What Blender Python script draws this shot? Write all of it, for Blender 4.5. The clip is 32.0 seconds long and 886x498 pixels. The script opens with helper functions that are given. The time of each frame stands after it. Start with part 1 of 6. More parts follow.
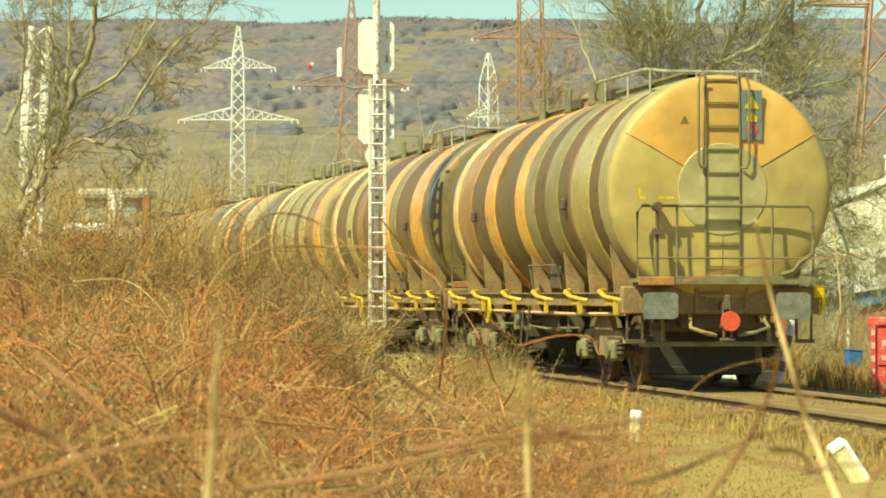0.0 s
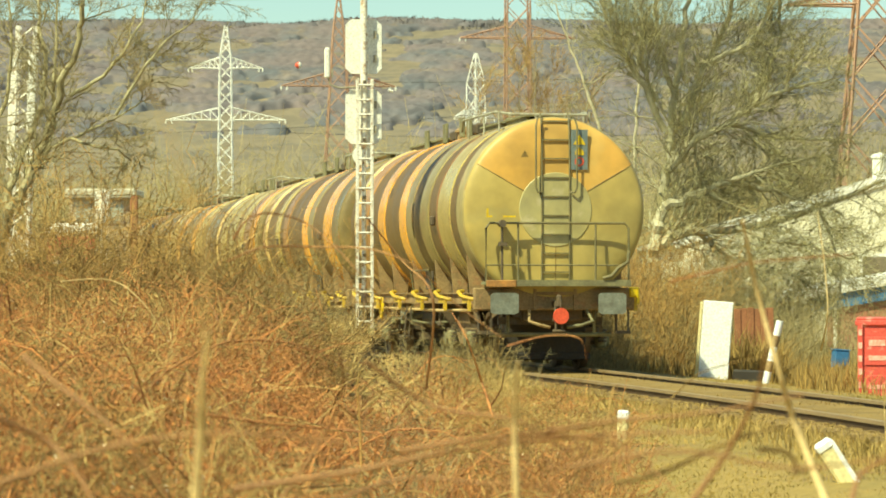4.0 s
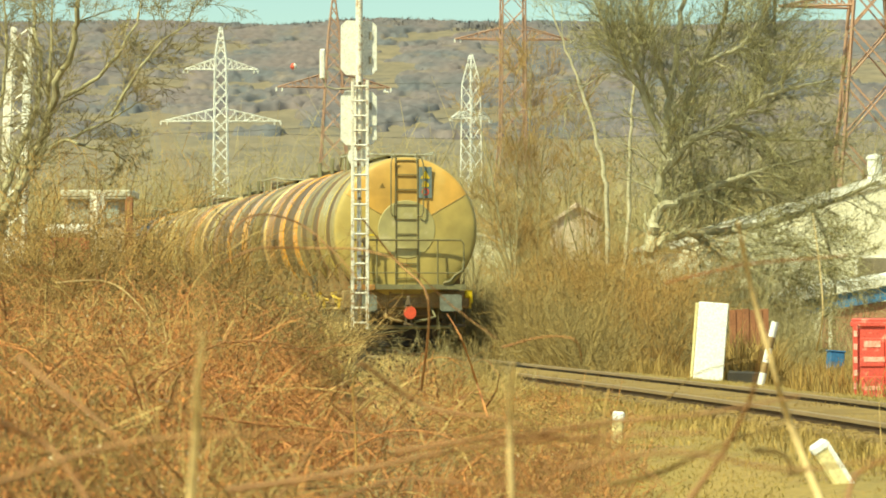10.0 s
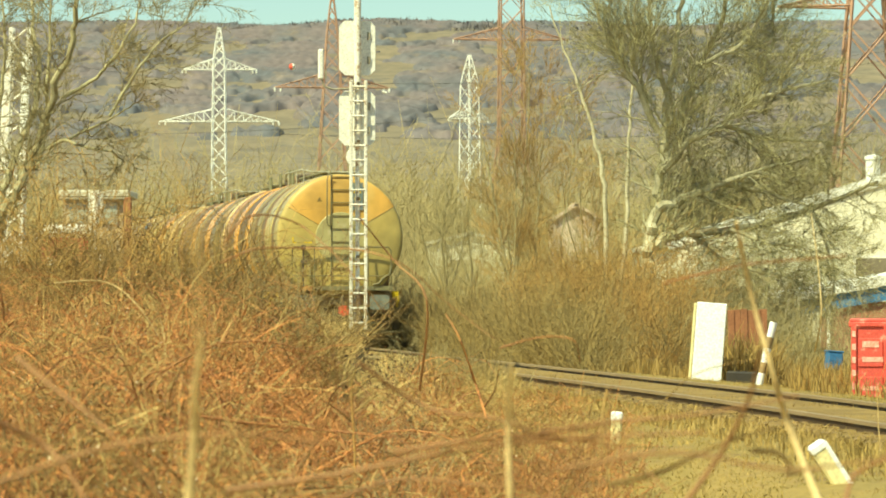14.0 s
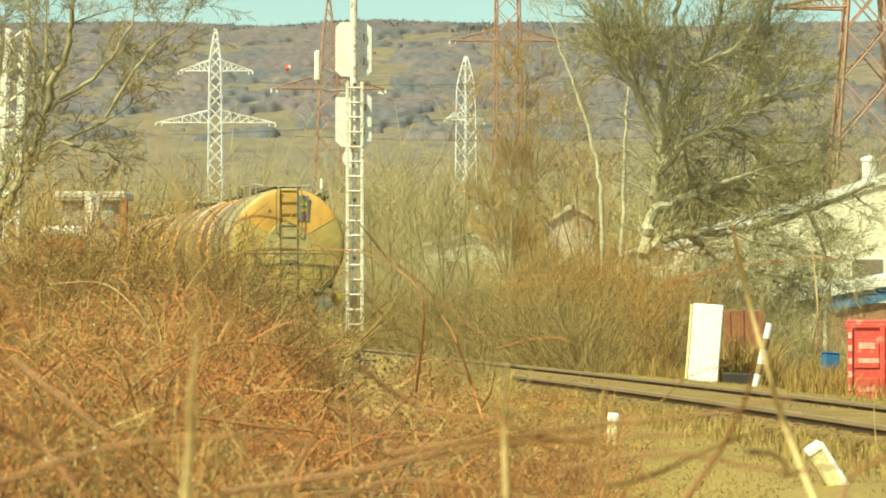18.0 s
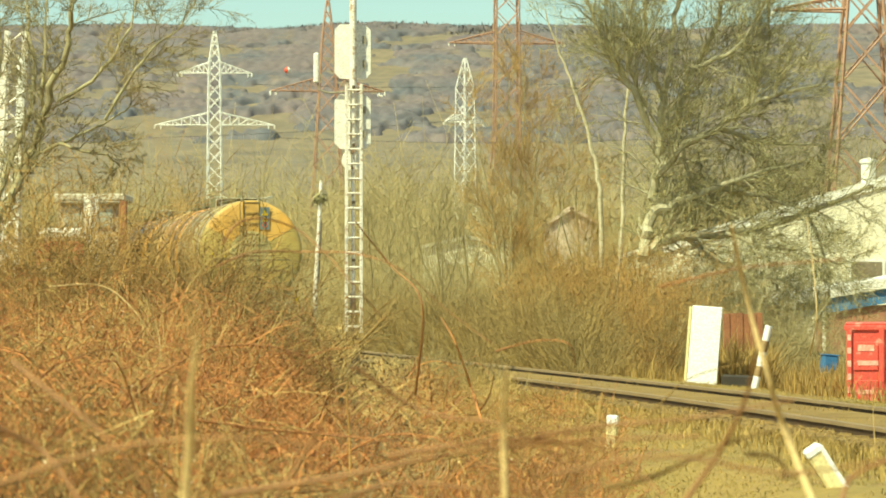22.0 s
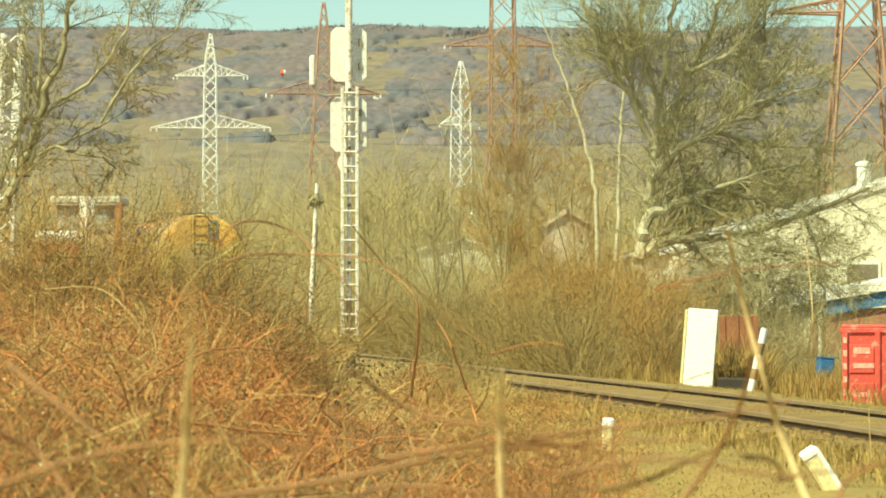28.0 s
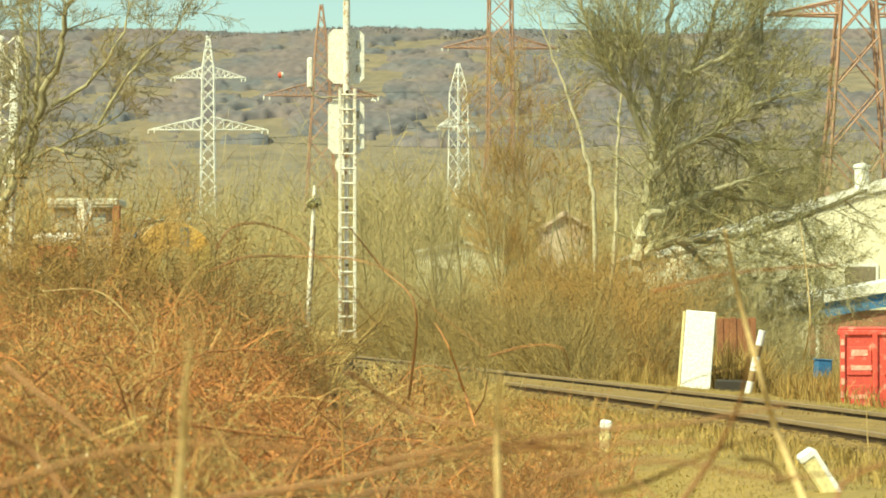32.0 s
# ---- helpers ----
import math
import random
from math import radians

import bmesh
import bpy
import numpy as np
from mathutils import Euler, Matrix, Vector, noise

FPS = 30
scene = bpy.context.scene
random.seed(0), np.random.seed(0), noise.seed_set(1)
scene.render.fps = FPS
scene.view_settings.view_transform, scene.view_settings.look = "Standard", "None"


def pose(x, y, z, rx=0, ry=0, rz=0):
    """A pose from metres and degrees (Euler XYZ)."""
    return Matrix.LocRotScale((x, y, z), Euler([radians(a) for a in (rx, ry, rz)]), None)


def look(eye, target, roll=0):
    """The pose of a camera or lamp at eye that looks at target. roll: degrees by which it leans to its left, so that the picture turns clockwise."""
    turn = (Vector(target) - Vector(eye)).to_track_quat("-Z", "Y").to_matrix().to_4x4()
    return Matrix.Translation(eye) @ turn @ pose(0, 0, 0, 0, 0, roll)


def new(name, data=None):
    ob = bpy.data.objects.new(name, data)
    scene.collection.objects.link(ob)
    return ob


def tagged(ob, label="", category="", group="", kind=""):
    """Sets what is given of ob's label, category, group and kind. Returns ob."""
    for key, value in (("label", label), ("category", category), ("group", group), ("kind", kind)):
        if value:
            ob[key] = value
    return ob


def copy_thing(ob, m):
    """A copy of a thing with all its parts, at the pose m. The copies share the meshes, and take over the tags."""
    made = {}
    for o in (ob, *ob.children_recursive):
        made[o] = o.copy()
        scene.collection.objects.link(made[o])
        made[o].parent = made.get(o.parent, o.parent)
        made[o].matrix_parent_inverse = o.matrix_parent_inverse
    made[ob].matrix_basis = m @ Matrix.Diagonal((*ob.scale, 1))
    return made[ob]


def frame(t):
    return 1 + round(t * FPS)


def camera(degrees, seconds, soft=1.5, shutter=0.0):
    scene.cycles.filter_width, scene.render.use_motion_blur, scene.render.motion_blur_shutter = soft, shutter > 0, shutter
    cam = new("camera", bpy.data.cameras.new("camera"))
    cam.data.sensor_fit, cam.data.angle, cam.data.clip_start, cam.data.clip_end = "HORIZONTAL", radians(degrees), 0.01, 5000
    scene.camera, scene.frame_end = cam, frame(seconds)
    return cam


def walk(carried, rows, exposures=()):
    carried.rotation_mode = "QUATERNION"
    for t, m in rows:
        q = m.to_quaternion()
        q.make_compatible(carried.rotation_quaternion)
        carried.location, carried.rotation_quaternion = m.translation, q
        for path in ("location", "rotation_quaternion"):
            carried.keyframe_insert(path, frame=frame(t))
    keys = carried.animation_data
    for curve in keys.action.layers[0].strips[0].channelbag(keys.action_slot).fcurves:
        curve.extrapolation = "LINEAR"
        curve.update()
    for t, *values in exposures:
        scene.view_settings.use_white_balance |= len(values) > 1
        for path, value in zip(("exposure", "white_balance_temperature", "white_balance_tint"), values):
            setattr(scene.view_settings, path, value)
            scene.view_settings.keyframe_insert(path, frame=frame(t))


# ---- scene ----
cam = camera(16.284, 32.0, soft=1.8)
cam.data.dof.use_dof, cam.data.dof.focus_distance, cam.data.dof.aperture_fstop = True, 56.0, 6.8
# seconds, turn and tilt in degrees, of a camera on a tripod 1.2 m above the rail heads
walk(cam, [(t, pose(0, 0, 1.2, tilt, 0, turn)) for t, turn, tilt in (
    (0.0, -0.001, 90.846), (0.5, -0.053, 90.850), (1.0, -0.095, 90.854), (1.5, -0.128, 90.852), (2.0, -0.153, 90.847),
    (2.5, -0.177, 90.844), (3.0, -0.199, 90.844), (3.5, -0.222, 90.846), (4.5, -0.244, 90.845), (5.5, -0.267, 90.844),
    (6.0, -0.276, 90.850), (6.5, -0.289, 90.855), (7.0, -0.303, 90.857), (7.5, -0.310, 90.857), (8.0, -0.314, 90.856),
    (8.5, -0.319, 90.858), (9.0, -0.321, 90.860), (9.5, -0.324, 90.865), (10.0, -0.324, 90.869), (10.5, -0.321, 90.873),
    (11.0, -0.340, 90.867), (11.5, -0.377, 90.879), (12.0, -0.372, 90.867), (12.5, -0.370, 90.875), (13.0, -0.363, 90.872),
    (13.5, -0.368, 90.891), (14.0, -0.353, 90.873), (14.5, -0.371, 90.872), (15.5, -0.375, 90.875), (16.5, -0.380, 90.878),
    (17.0, -0.409, 90.884), (17.5, -0.403, 90.878), (18.0, -0.421, 90.898), (18.5, -0.405, 90.890), (19.0, -0.399, 90.891),
    (19.5, -0.414, 90.901), (20.0, -0.431, 90.913), (20.5, -0.441, 90.928), (21.0, -0.439, 90.937), (21.5, -0.435, 90.936),
    (22.0, -0.437, 90.939), (22.5, -0.445, 90.944), (23.0, -0.451, 90.946), (23.5, -0.455, 90.951), (24.0, -0.461, 90.960),
    (24.5, -0.468, 90.965), (25.0, -0.476, 90.969), (25.5, -0.471, 90.972), (26.5, -0.487, 90.978), (27.5, -0.504, 90.983),
    (28.0, -0.514, 90.989), (28.5, -0.523, 90.993), (29.0, -0.528, 90.996), (29.5, -0.530, 91.000), (30.0, -0.531, 91.004),
    (30.5, -0.536, 91.009), (31.0, -0.544, 91.014), (31.5, -0.550, 91.021), (32.0, -0.557, 91.028),
)], exposures=[(0.0, 0.63, 7250, -21), (32.0, 0.63, 7250, -21)])

# ---- light ----
SUN_TURN, SUN_RISE = 223.0, 50.5  # degrees: bearing from +Y clockwise, height
world = bpy.data.worlds.new("world")
scene.world = world
world.use_nodes = True
wn = world.node_tree.nodes
sky = wn.new("ShaderNodeTexSky")
sky.sky_type, sky.sun_disc = "NISHITA", False
sky.sun_elevation, sky.sun_rotation = radians(SUN_RISE), radians(SUN_TURN)
sky.air_density, sky.dust_density, sky.ozone_density = 1.0, 0.8, 0.9
wn["Background"].inputs["Strength"].default_value = 0.093
world.node_tree.links.new(sky.outputs["Color"], wn["Background"].inputs["Color"])
sun = new("sun", bpy.data.lights.new("sun", "SUN"))
sun.data.energy, sun.data.angle, sun.data.color = 4.6, radians(0.5), (1.0, 0.875, 0.68)
sa, se = radians(SUN_TURN), radians(SUN_RISE)
sun.matrix_world = look((math.sin(sa) * math.cos(se) * 50, math.cos(sa) * math.cos(se) * 50, math.sin(se) * 50), (0, 0, 0))


# ---- materials ----
def mat(name, c1, c2=None, size=0.5, rough=0.7, metal=0.0, bump=0.3, c3=None, fine=0.03, vary="", amount=0.35, stretch=1.0):
    """c1 and c2 mottled at `size` metres, spotted with c3, grain at `fine` metres; vary: 'object' or 'island' shifts the value."""
    m = bpy.data.materials.new(name)
    m.use_nodes = True
    n, l = m.node_tree.nodes, m.node_tree.links
    b = n["Principled BSDF"]
    b.inputs["Roughness"].default_value, b.inputs["Metallic"].default_value = rough, metal
    where = n.new("ShaderNodeTexCoord").outputs["Object"]
    if stretch != 1:
        mp = n.new("ShaderNodeMapping")
        mp.inputs["Scale"].default_value = (1, stretch, 1)
        l.new(where, mp.inputs["Vector"])
        where = mp.outputs[0]

    def nz(s, detail=5.0):
        t = n.new("ShaderNodeTexNoise")
        t.inputs["Scale"].default_value, t.inputs["Detail"].default_value = 1.0 / s, detail
        l.new(where, t.inputs["Vector"])
        return t

    def mix(fac, a, c, kind="MIX"):
        x = n.new("ShaderNodeMix")
        x.data_type, x.blend_type = "RGBA", kind
        for sock, v in ((0, fac), (6, a), (7, c)):
            if isinstance(v, bpy.types.NodeSocket):
                l.new(v, x.inputs[sock])
            else:
                x.inputs[sock].default_value = v if sock == 0 else (*v, 1)
        return x.outputs[2]

    def ramp(src, lo, hi, a=0.0, z=1.0):
        r = n.new("ShaderNodeMapRange")
        l.new(src, r.inputs[0])
        for i, v in enumerate((lo, hi, a, z)):
            r.inputs[i + 1].default_value = v
        return r.outputs[0]

    c2 = c2 or tuple(x * 0.72 for x in c1)
    big, small = nz(size), nz(fine, 3.0)
    col = mix(ramp(big.outputs[0], 0.38, 0.64), c1, c2)
    if c3:
        col = mix(ramp(nz(size * 0.37, 8.0).outputs[0], 0.56, 0.68), col, c3)
    grain = n.new("ShaderNodeCombineColor")
    g = ramp(small.outputs[0], 0.3, 0.7, 0.78, 1.18)
    for i in range(3):
        l.new(g, grain.inputs[i])
    col = mix(1.0, col, grain.outputs[0], "MULTIPLY")
    if vary:
        src = n.new("ShaderNodeObjectInfo").outputs["Random"] if vary == "object" else n.new("ShaderNodeNewGeometry").outputs["Random Per Island"]
        shade = n.new("ShaderNodeCombineColor")
        g = ramp(src, 0, 1, 1 - amount, 1 + amount)
        for i in range(3):
            l.new(g, shade.inputs[i])
        col = mix(1.0, col, shade.outputs[0], "MULTIPLY")
    l.new(col, b.inputs["Base Color"])
    l.new(ramp(big.outputs[0], 0.3, 0.7, max(0.05, rough - 0.12), min(1, rough + 0.12)), b.inputs["Roughness"])
    if bump:
        bp = n.new("ShaderNodeBump")
        bp.inputs["Strength"].default_value, bp.inputs["Distance"].default_value = bump, fine * 0.4
        l.new(small.outputs[0], bp.inputs["Height"])
        l.new(bp.outputs[0], b.inputs["Normal"])
    return m


M = dict(
    disc=mat("tank_centre_pale", (0.47, 0.41, 0.20), (0.42, 0.36, 0.16), 0.6, 0.42, 0, 0.05, (0.52, 0.45, 0.25), 0.3),
    rim=mat("tank_rim_olive", (0.42, 0.335, 0.15), (0.35, 0.28, 0.12), 0.8, 0.42, 0, 0.08, (0.36, 0.24, 0.09), 0.3),
    yellow_worn=mat("worn_safety_yellow", (0.68, 0.46, 0.04), (0.50, 0.32, 0.05), 0.15, 0.6),
    tank_end=mat("tank_end_paint", (0.50, 0.375, 0.122), (0.44, 0.345, 0.12), 1.2, 0.45, 0, 0.05, (0.46, 0.36, 0.13), 0.5),
    end_grimy=mat("tank_end_dark", (0.22, 0.16, 0.06), (0.17, 0.125, 0.05), 0.9, 0.5, 0, 0.06, (0.30, 0.18, 0.07), 0.25),
    tank_rust=mat("tank_orange_paint", (0.63, 0.36, 0.085), (0.57, 0.35, 0.095), 1.2, 0.5, 0, 0.05, (0.60, 0.38, 0.11), 0.5),
    tank_dark=mat("tank_grimy_shell", (0.175, 0.105, 0.038), (0.225, 0.138, 0.048), 0.7, 0.5, 0, 0.15, (0.105, 0.07, 0.04), 0.06, "object", 0.2),
    band_olive=mat("band_olive_grey", (0.25, 0.19, 0.08), (0.19, 0.14, 0.06), 0.6, 0.36, 0, 0.12, (0.36, 0.20, 0.08), 0.05, "object", 0.3),
    band_pale=mat("band_pale_olive", (0.47, 0.36, 0.12), (0.39, 0.29, 0.095), 0.7, 0.34, 0, 0.1, (0.30, 0.19, 0.09), 0.05, "object", 0.18),
    band_grey=mat("band_grey_green", (0.37, 0.29, 0.11), (0.29, 0.22, 0.085), 0.6, 0.4, 0, 0.1, (0.33, 0.21, 0.10), 0.05, "object", 0.15),
    band_orange=mat("band_glossy_orange", (0.86, 0.41, 0.06), (0.74, 0.34, 0.055), 0.6, 0.24, 0, 0.06, (0.38, 0.19, 0.06), 0.05, "object", 0.12),
    band_rust=mat("band_ochre_rust", (0.40, 0.205, 0.065), (0.29, 0.15, 0.05), 0.6, 0.36, 0, 0.15, (0.20, 0.11, 0.05), 0.05, "object", 0.25),
    ring=mat("ring_seam_rust", (0.30, 0.15, 0.06), (0.20, 0.11, 0.05), 0.4, 0.55, 0, 0.2),
    strap=mat("bright_worn_strap", (0.72, 0.52, 0.24), (0.58, 0.40, 0.16), 0.3, 0.2, 0, 0.05),
    seam=mat("weld_seam_dark", (0.36, 0.24, 0.08), None, 0.2, 0.7),
    frame=mat("underframe_rusty_brown", (0.36, 0.245, 0.112), (0.24, 0.16, 0.075), 0.3, 0.75, 0, 0.4, (0.36, 0.20, 0.09), 0.03),
    olive=mat("olive_steel", (0.26, 0.24, 0.12), (0.17, 0.15, 0.08), 0.3, 0.6, 0, 0.2),
    rail_pipe=mat("handrail_dark_olive", (0.15, 0.13, 0.06), (0.22, 0.18, 0.08), 0.2, 0.6),
    pale_pipe=mat("pale_worn_pipe", (0.46, 0.44, 0.33), (0.30, 0.26, 0.18), 0.15, 0.55),
    black=mat("greasy_dusty_steel", (0.085, 0.064, 0.04), (0.14, 0.10, 0.058), 0.2, 0.65),
    air_hose=mat("dusty_tan_hose", (0.40, 0.28, 0.13), (0.30, 0.21, 0.10), 0.1, 0.8),
    # Near-black stand-in for the shade under the wagons; also on the added block.
    near_black=mat("near_black_fill", (0.03, 0.024, 0.018), (0.05, 0.04, 0.028), 0.2, 0.7),
    wheel=mat("wheel_steel_brown", (0.19, 0.13, 0.07), (0.12, 0.085, 0.05), 0.2, 0.6, 0.2),
    buffer=mat("buffer_greased_grey", (0.25, 0.26, 0.21), (0.18, 0.18, 0.14), 0.12, 0.5, 0.2),
    orange=mat("platform_orange_edge", (0.50, 0.23, 0.06), (0.33, 0.17, 0.06), 0.15, 0.7),
    yellow=mat("safety_yellow", (0.78, 0.55, 0.02), (0.66, 0.44, 0.03), 0.2, 0.5),
    sign=mat("sign_blue_grey", (0.15, 0.19, 0.19), (0.19, 0.22, 0.21), 0.2, 0.6),
    red=mat("marker_red", (0.72, 0.10, 0.05), (0.62, 0.08, 0.04), 0.2, 0.5),
    white=mat("white_paint", (0.88, 0.87, 0.80), (0.82, 0.80, 0.72), 0.3, 0.55, 0, 0.1),
    slab=mat("whitewashed_concrete", (0.89, 0.90, 0.90), (0.85, 0.86, 0.85), 0.4, 0.8, 0, 0.2),
    lattice=mat("lattice_white_steel", (0.88, 0.87, 0.82), (0.82, 0.80, 0.74), 0.6, 0.6, bump=0),
    # Red oxide paint, its colour lightened to carry the distance haze.
    lattice_red=mat("lattice_red_oxide_hazed", (0.42, 0.245, 0.165), (0.36, 0.22, 0.155), 1.5, 0.7, bump=0),
    rust_mast=mat("mast_rust_and_grey", (0.24, 0.15, 0.10), (0.42, 0.36, 0.28), 0.16, 0.7, 0, 0.3, (0.14, 0.06, 0.04), 0.03),
    worn_white=mat("mottled_white_steel", (0.86, 0.83, 0.75), (0.76, 0.70, 0.58), 0.25, 0.6, 0, 0.2, (0.40, 0.25, 0.14)),
    rail=mat("rail_rust_brown", (0.08, 0.05, 0.026), (0.12, 0.075, 0.04), 0.4, 0.6, 0.2),
    rail_head=mat("rail_head_worn", (0.25, 0.175, 0.09), (0.31, 0.22, 0.12), 0.5, 0.55, 0.0),
    sleeper=mat("sleeper_concrete_brown", (0.25, 0.165, 0.06), (0.19, 0.125, 0.048), 0.3, 0.9, vary="object", amount=0.2),
    ballast=mat("ballast_fouled_brown", (0.29, 0.19, 0.055), (0.22, 0.14, 0.042), 0.6, 0.95, 0, 0.8, (0.27, 0.19, 0.09), 0.04),
    stone=mat("ballast_stones", (0.30, 0.20, 0.075), (0.21, 0.14, 0.055), 0.1, 0.9, 0, 0.5, None, 0.02, "island", 0.4),
    ground=mat("dry_earth_and_grass", (0.325, 0.222, 0.067), (0.26, 0.195, 0.055), 1.6, 0.95, 0, 0.8, (0.24, 0.15, 0.06), 0.08),
    grass_dry=mat("dry_grass", (0.39, 0.267, 0.086), (0.31, 0.218, 0.065), 2.0, 0.8, vary="island", amount=0.35, bump=0),
    grass_brown=mat("brown_tall_grass", (0.36, 0.235, 0.075), (0.28, 0.19, 0.06), 1.2, 0.8, vary="island", amount=0.45, bump=0),
    grass_green=mat("winter_grass", (0.26, 0.205, 0.05), (0.335, 0.24, 0.068), 1.1, 0.8, vary="island", amount=0.35, bump=0),
    bark=mat("bark_pale_olive", (0.52, 0.475, 0.32), (0.40, 0.36, 0.225), 0.3, 0.9, 0, 0.6, (0.58, 0.54, 0.39), 0.02),
    # Leaf colour made pale to carry the white glints on the brambles.
    bleached=mat("leaf_glint_pale", (0.78, 0.66, 0.48), (0.66, 0.50, 0.30), 0.5, 0.5, vary="island", amount=0.3, bump=0),
    twig_scrub=mat("twigs_scrub_tan", (0.33, 0.23, 0.085), (0.24, 0.185, 0.078), 0.8, 0.9, vary="island", amount=0.5, bump=0),
    straw_dim=mat("dull_straw_stems", (0.52, 0.37, 0.14), (0.43, 0.30, 0.11), 0.8, 0.8, vary="island", amount=0.4, bump=0),
    bark_dim=mat("bark_dull_olive", (0.44, 0.39, 0.22), (0.30, 0.255, 0.14), 0.3, 0.9, 0, 0.6, (0.46, 0.41, 0.26), 0.02),
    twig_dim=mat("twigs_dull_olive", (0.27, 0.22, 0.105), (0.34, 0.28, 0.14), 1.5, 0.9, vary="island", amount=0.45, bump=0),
    twig_rusty=mat("twigs_tan_olive", (0.44, 0.28, 0.105), (0.37, 0.26, 0.105), 1.2, 0.9, vary="island", amount=0.45, bump=0),
    cane_dark=mat("dark_red_shoots", (0.31, 0.145, 0.055), (0.37, 0.195, 0.075), 0.6, 0.7, vary="island", amount=0.5, bump=0),
    pale_bark=mat("bark_pale_grey", (0.62, 0.56, 0.40), (0.50, 0.44, 0.29), 0.3, 0.9, 0, 0.6, (0.36, 0.30, 0.18), 0.02),
    # Far twigs: the haze of the distance is put into this pale, even colour.
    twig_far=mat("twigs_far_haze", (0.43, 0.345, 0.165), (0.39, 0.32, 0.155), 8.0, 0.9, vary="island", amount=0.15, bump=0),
    twig=mat("twigs_olive_brown", (0.32, 0.285, 0.142), (0.38, 0.34, 0.175), 1.5, 0.9, vary="island", amount=0.75, bump=0),
    twig_olive=mat("twigs_dark_olive", (0.31, 0.185, 0.06), (0.22, 0.145, 0.053), 0.8, 0.9, vary="island", amount=0.5, bump=0),
    twig_red=mat("twigs_rust_brown", (0.42, 0.235, 0.072), (0.30, 0.21, 0.075), 1.0, 0.9, vary="island", amount=0.6, bump=0),
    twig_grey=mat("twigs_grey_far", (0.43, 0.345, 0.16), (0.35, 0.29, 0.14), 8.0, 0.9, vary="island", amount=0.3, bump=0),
    litter=mat("leaf_litter", (0.16, 0.085, 0.036), (0.10, 0.058, 0.028), 0.7, 0.95, 0, 0.8, (0.28, 0.16, 0.06), 0.06),
    cane=mat("bramble_canes", (0.40, 0.155, 0.05), (0.50, 0.22, 0.07), 0.6, 0.7, vary="island", amount=0.65, bump=0),
    straw=mat("straw_stems", (0.72, 0.53, 0.23), (0.60, 0.43, 0.17), 0.8, 0.8, vary="island", amount=0.4, bump=0),
    leaf=mat("dry_bramble_leaves", (0.56, 0.235, 0.065), (0.38, 0.155, 0.05), 1.2, 0.75, vary="island", amount=0.55, bump=0),
    stalk=mat("pale_dry_stalk", (0.66, 0.48, 0.23), (0.54, 0.38, 0.17), 0.1, 0.8),
    wall=mat("cream_render", (0.84, 0.80, 0.62), (0.79, 0.74, 0.57), 2.0, 0.9, 0, 0.2),
    kiosk=mat("faded_kiosk_render", (0.55, 0.45, 0.30), (0.47, 0.38, 0.26), 0.6, 0.9, 0, 0.2, (0.62, 0.52, 0.40)),
    pink=mat("faded_pink_render", (0.66, 0.52, 0.40), (0.56, 0.43, 0.33), 1.0, 0.9, 0, 0.2),
    roof=mat("pale_roof_sheet", (0.60, 0.56, 0.44), (0.50, 0.46, 0.35), 1.5, 0.6),
    tiles=mat("red_roof_tiles", (0.42, 0.20, 0.12), (0.34, 0.17, 0.11), 0.8, 0.85),
    blue=mat("blue_sheet_metal", (0.05, 0.17, 0.38), (0.08, 0.22, 0.41), 0.6, 0.5),
    glass=mat("dim_window_glass", (0.26, 0.22, 0.16), None, 0.5, 0.12, bump=0),
    pale_glass=mat("pale_teal_pane", (0.46, 0.50, 0.42), None, 0.5, 0.55, bump=0),
    crate=mat("red_plastic_crate", (0.70, 0.10, 0.08), (0.62, 0.09, 0.07), 0.4, 0.45, 0, 0.1, (0.78, 0.30, 0.24)),
    crate_pale=mat("pale_pink_plastic", (0.86, 0.50, 0.42), (0.78, 0.32, 0.25), 0.08, 0.5),
    rust_panel=mat("rusty_sheet", (0.36, 0.15, 0.07), (0.28, 0.12, 0.06), 0.4, 0.85),
    cream_post=mat("yellowed_cream_paint", (0.80, 0.70, 0.38), (0.74, 0.64, 0.34), 0.2, 0.8),
    cement=mat("weathered_concrete", (0.40, 0.36, 0.27), (0.30, 0.27, 0.20), 0.3, 0.9),
    wire=mat("dark_wire", (0.12, 0.11, 0.10), None, 1.0, 0.6, bump=0),
)


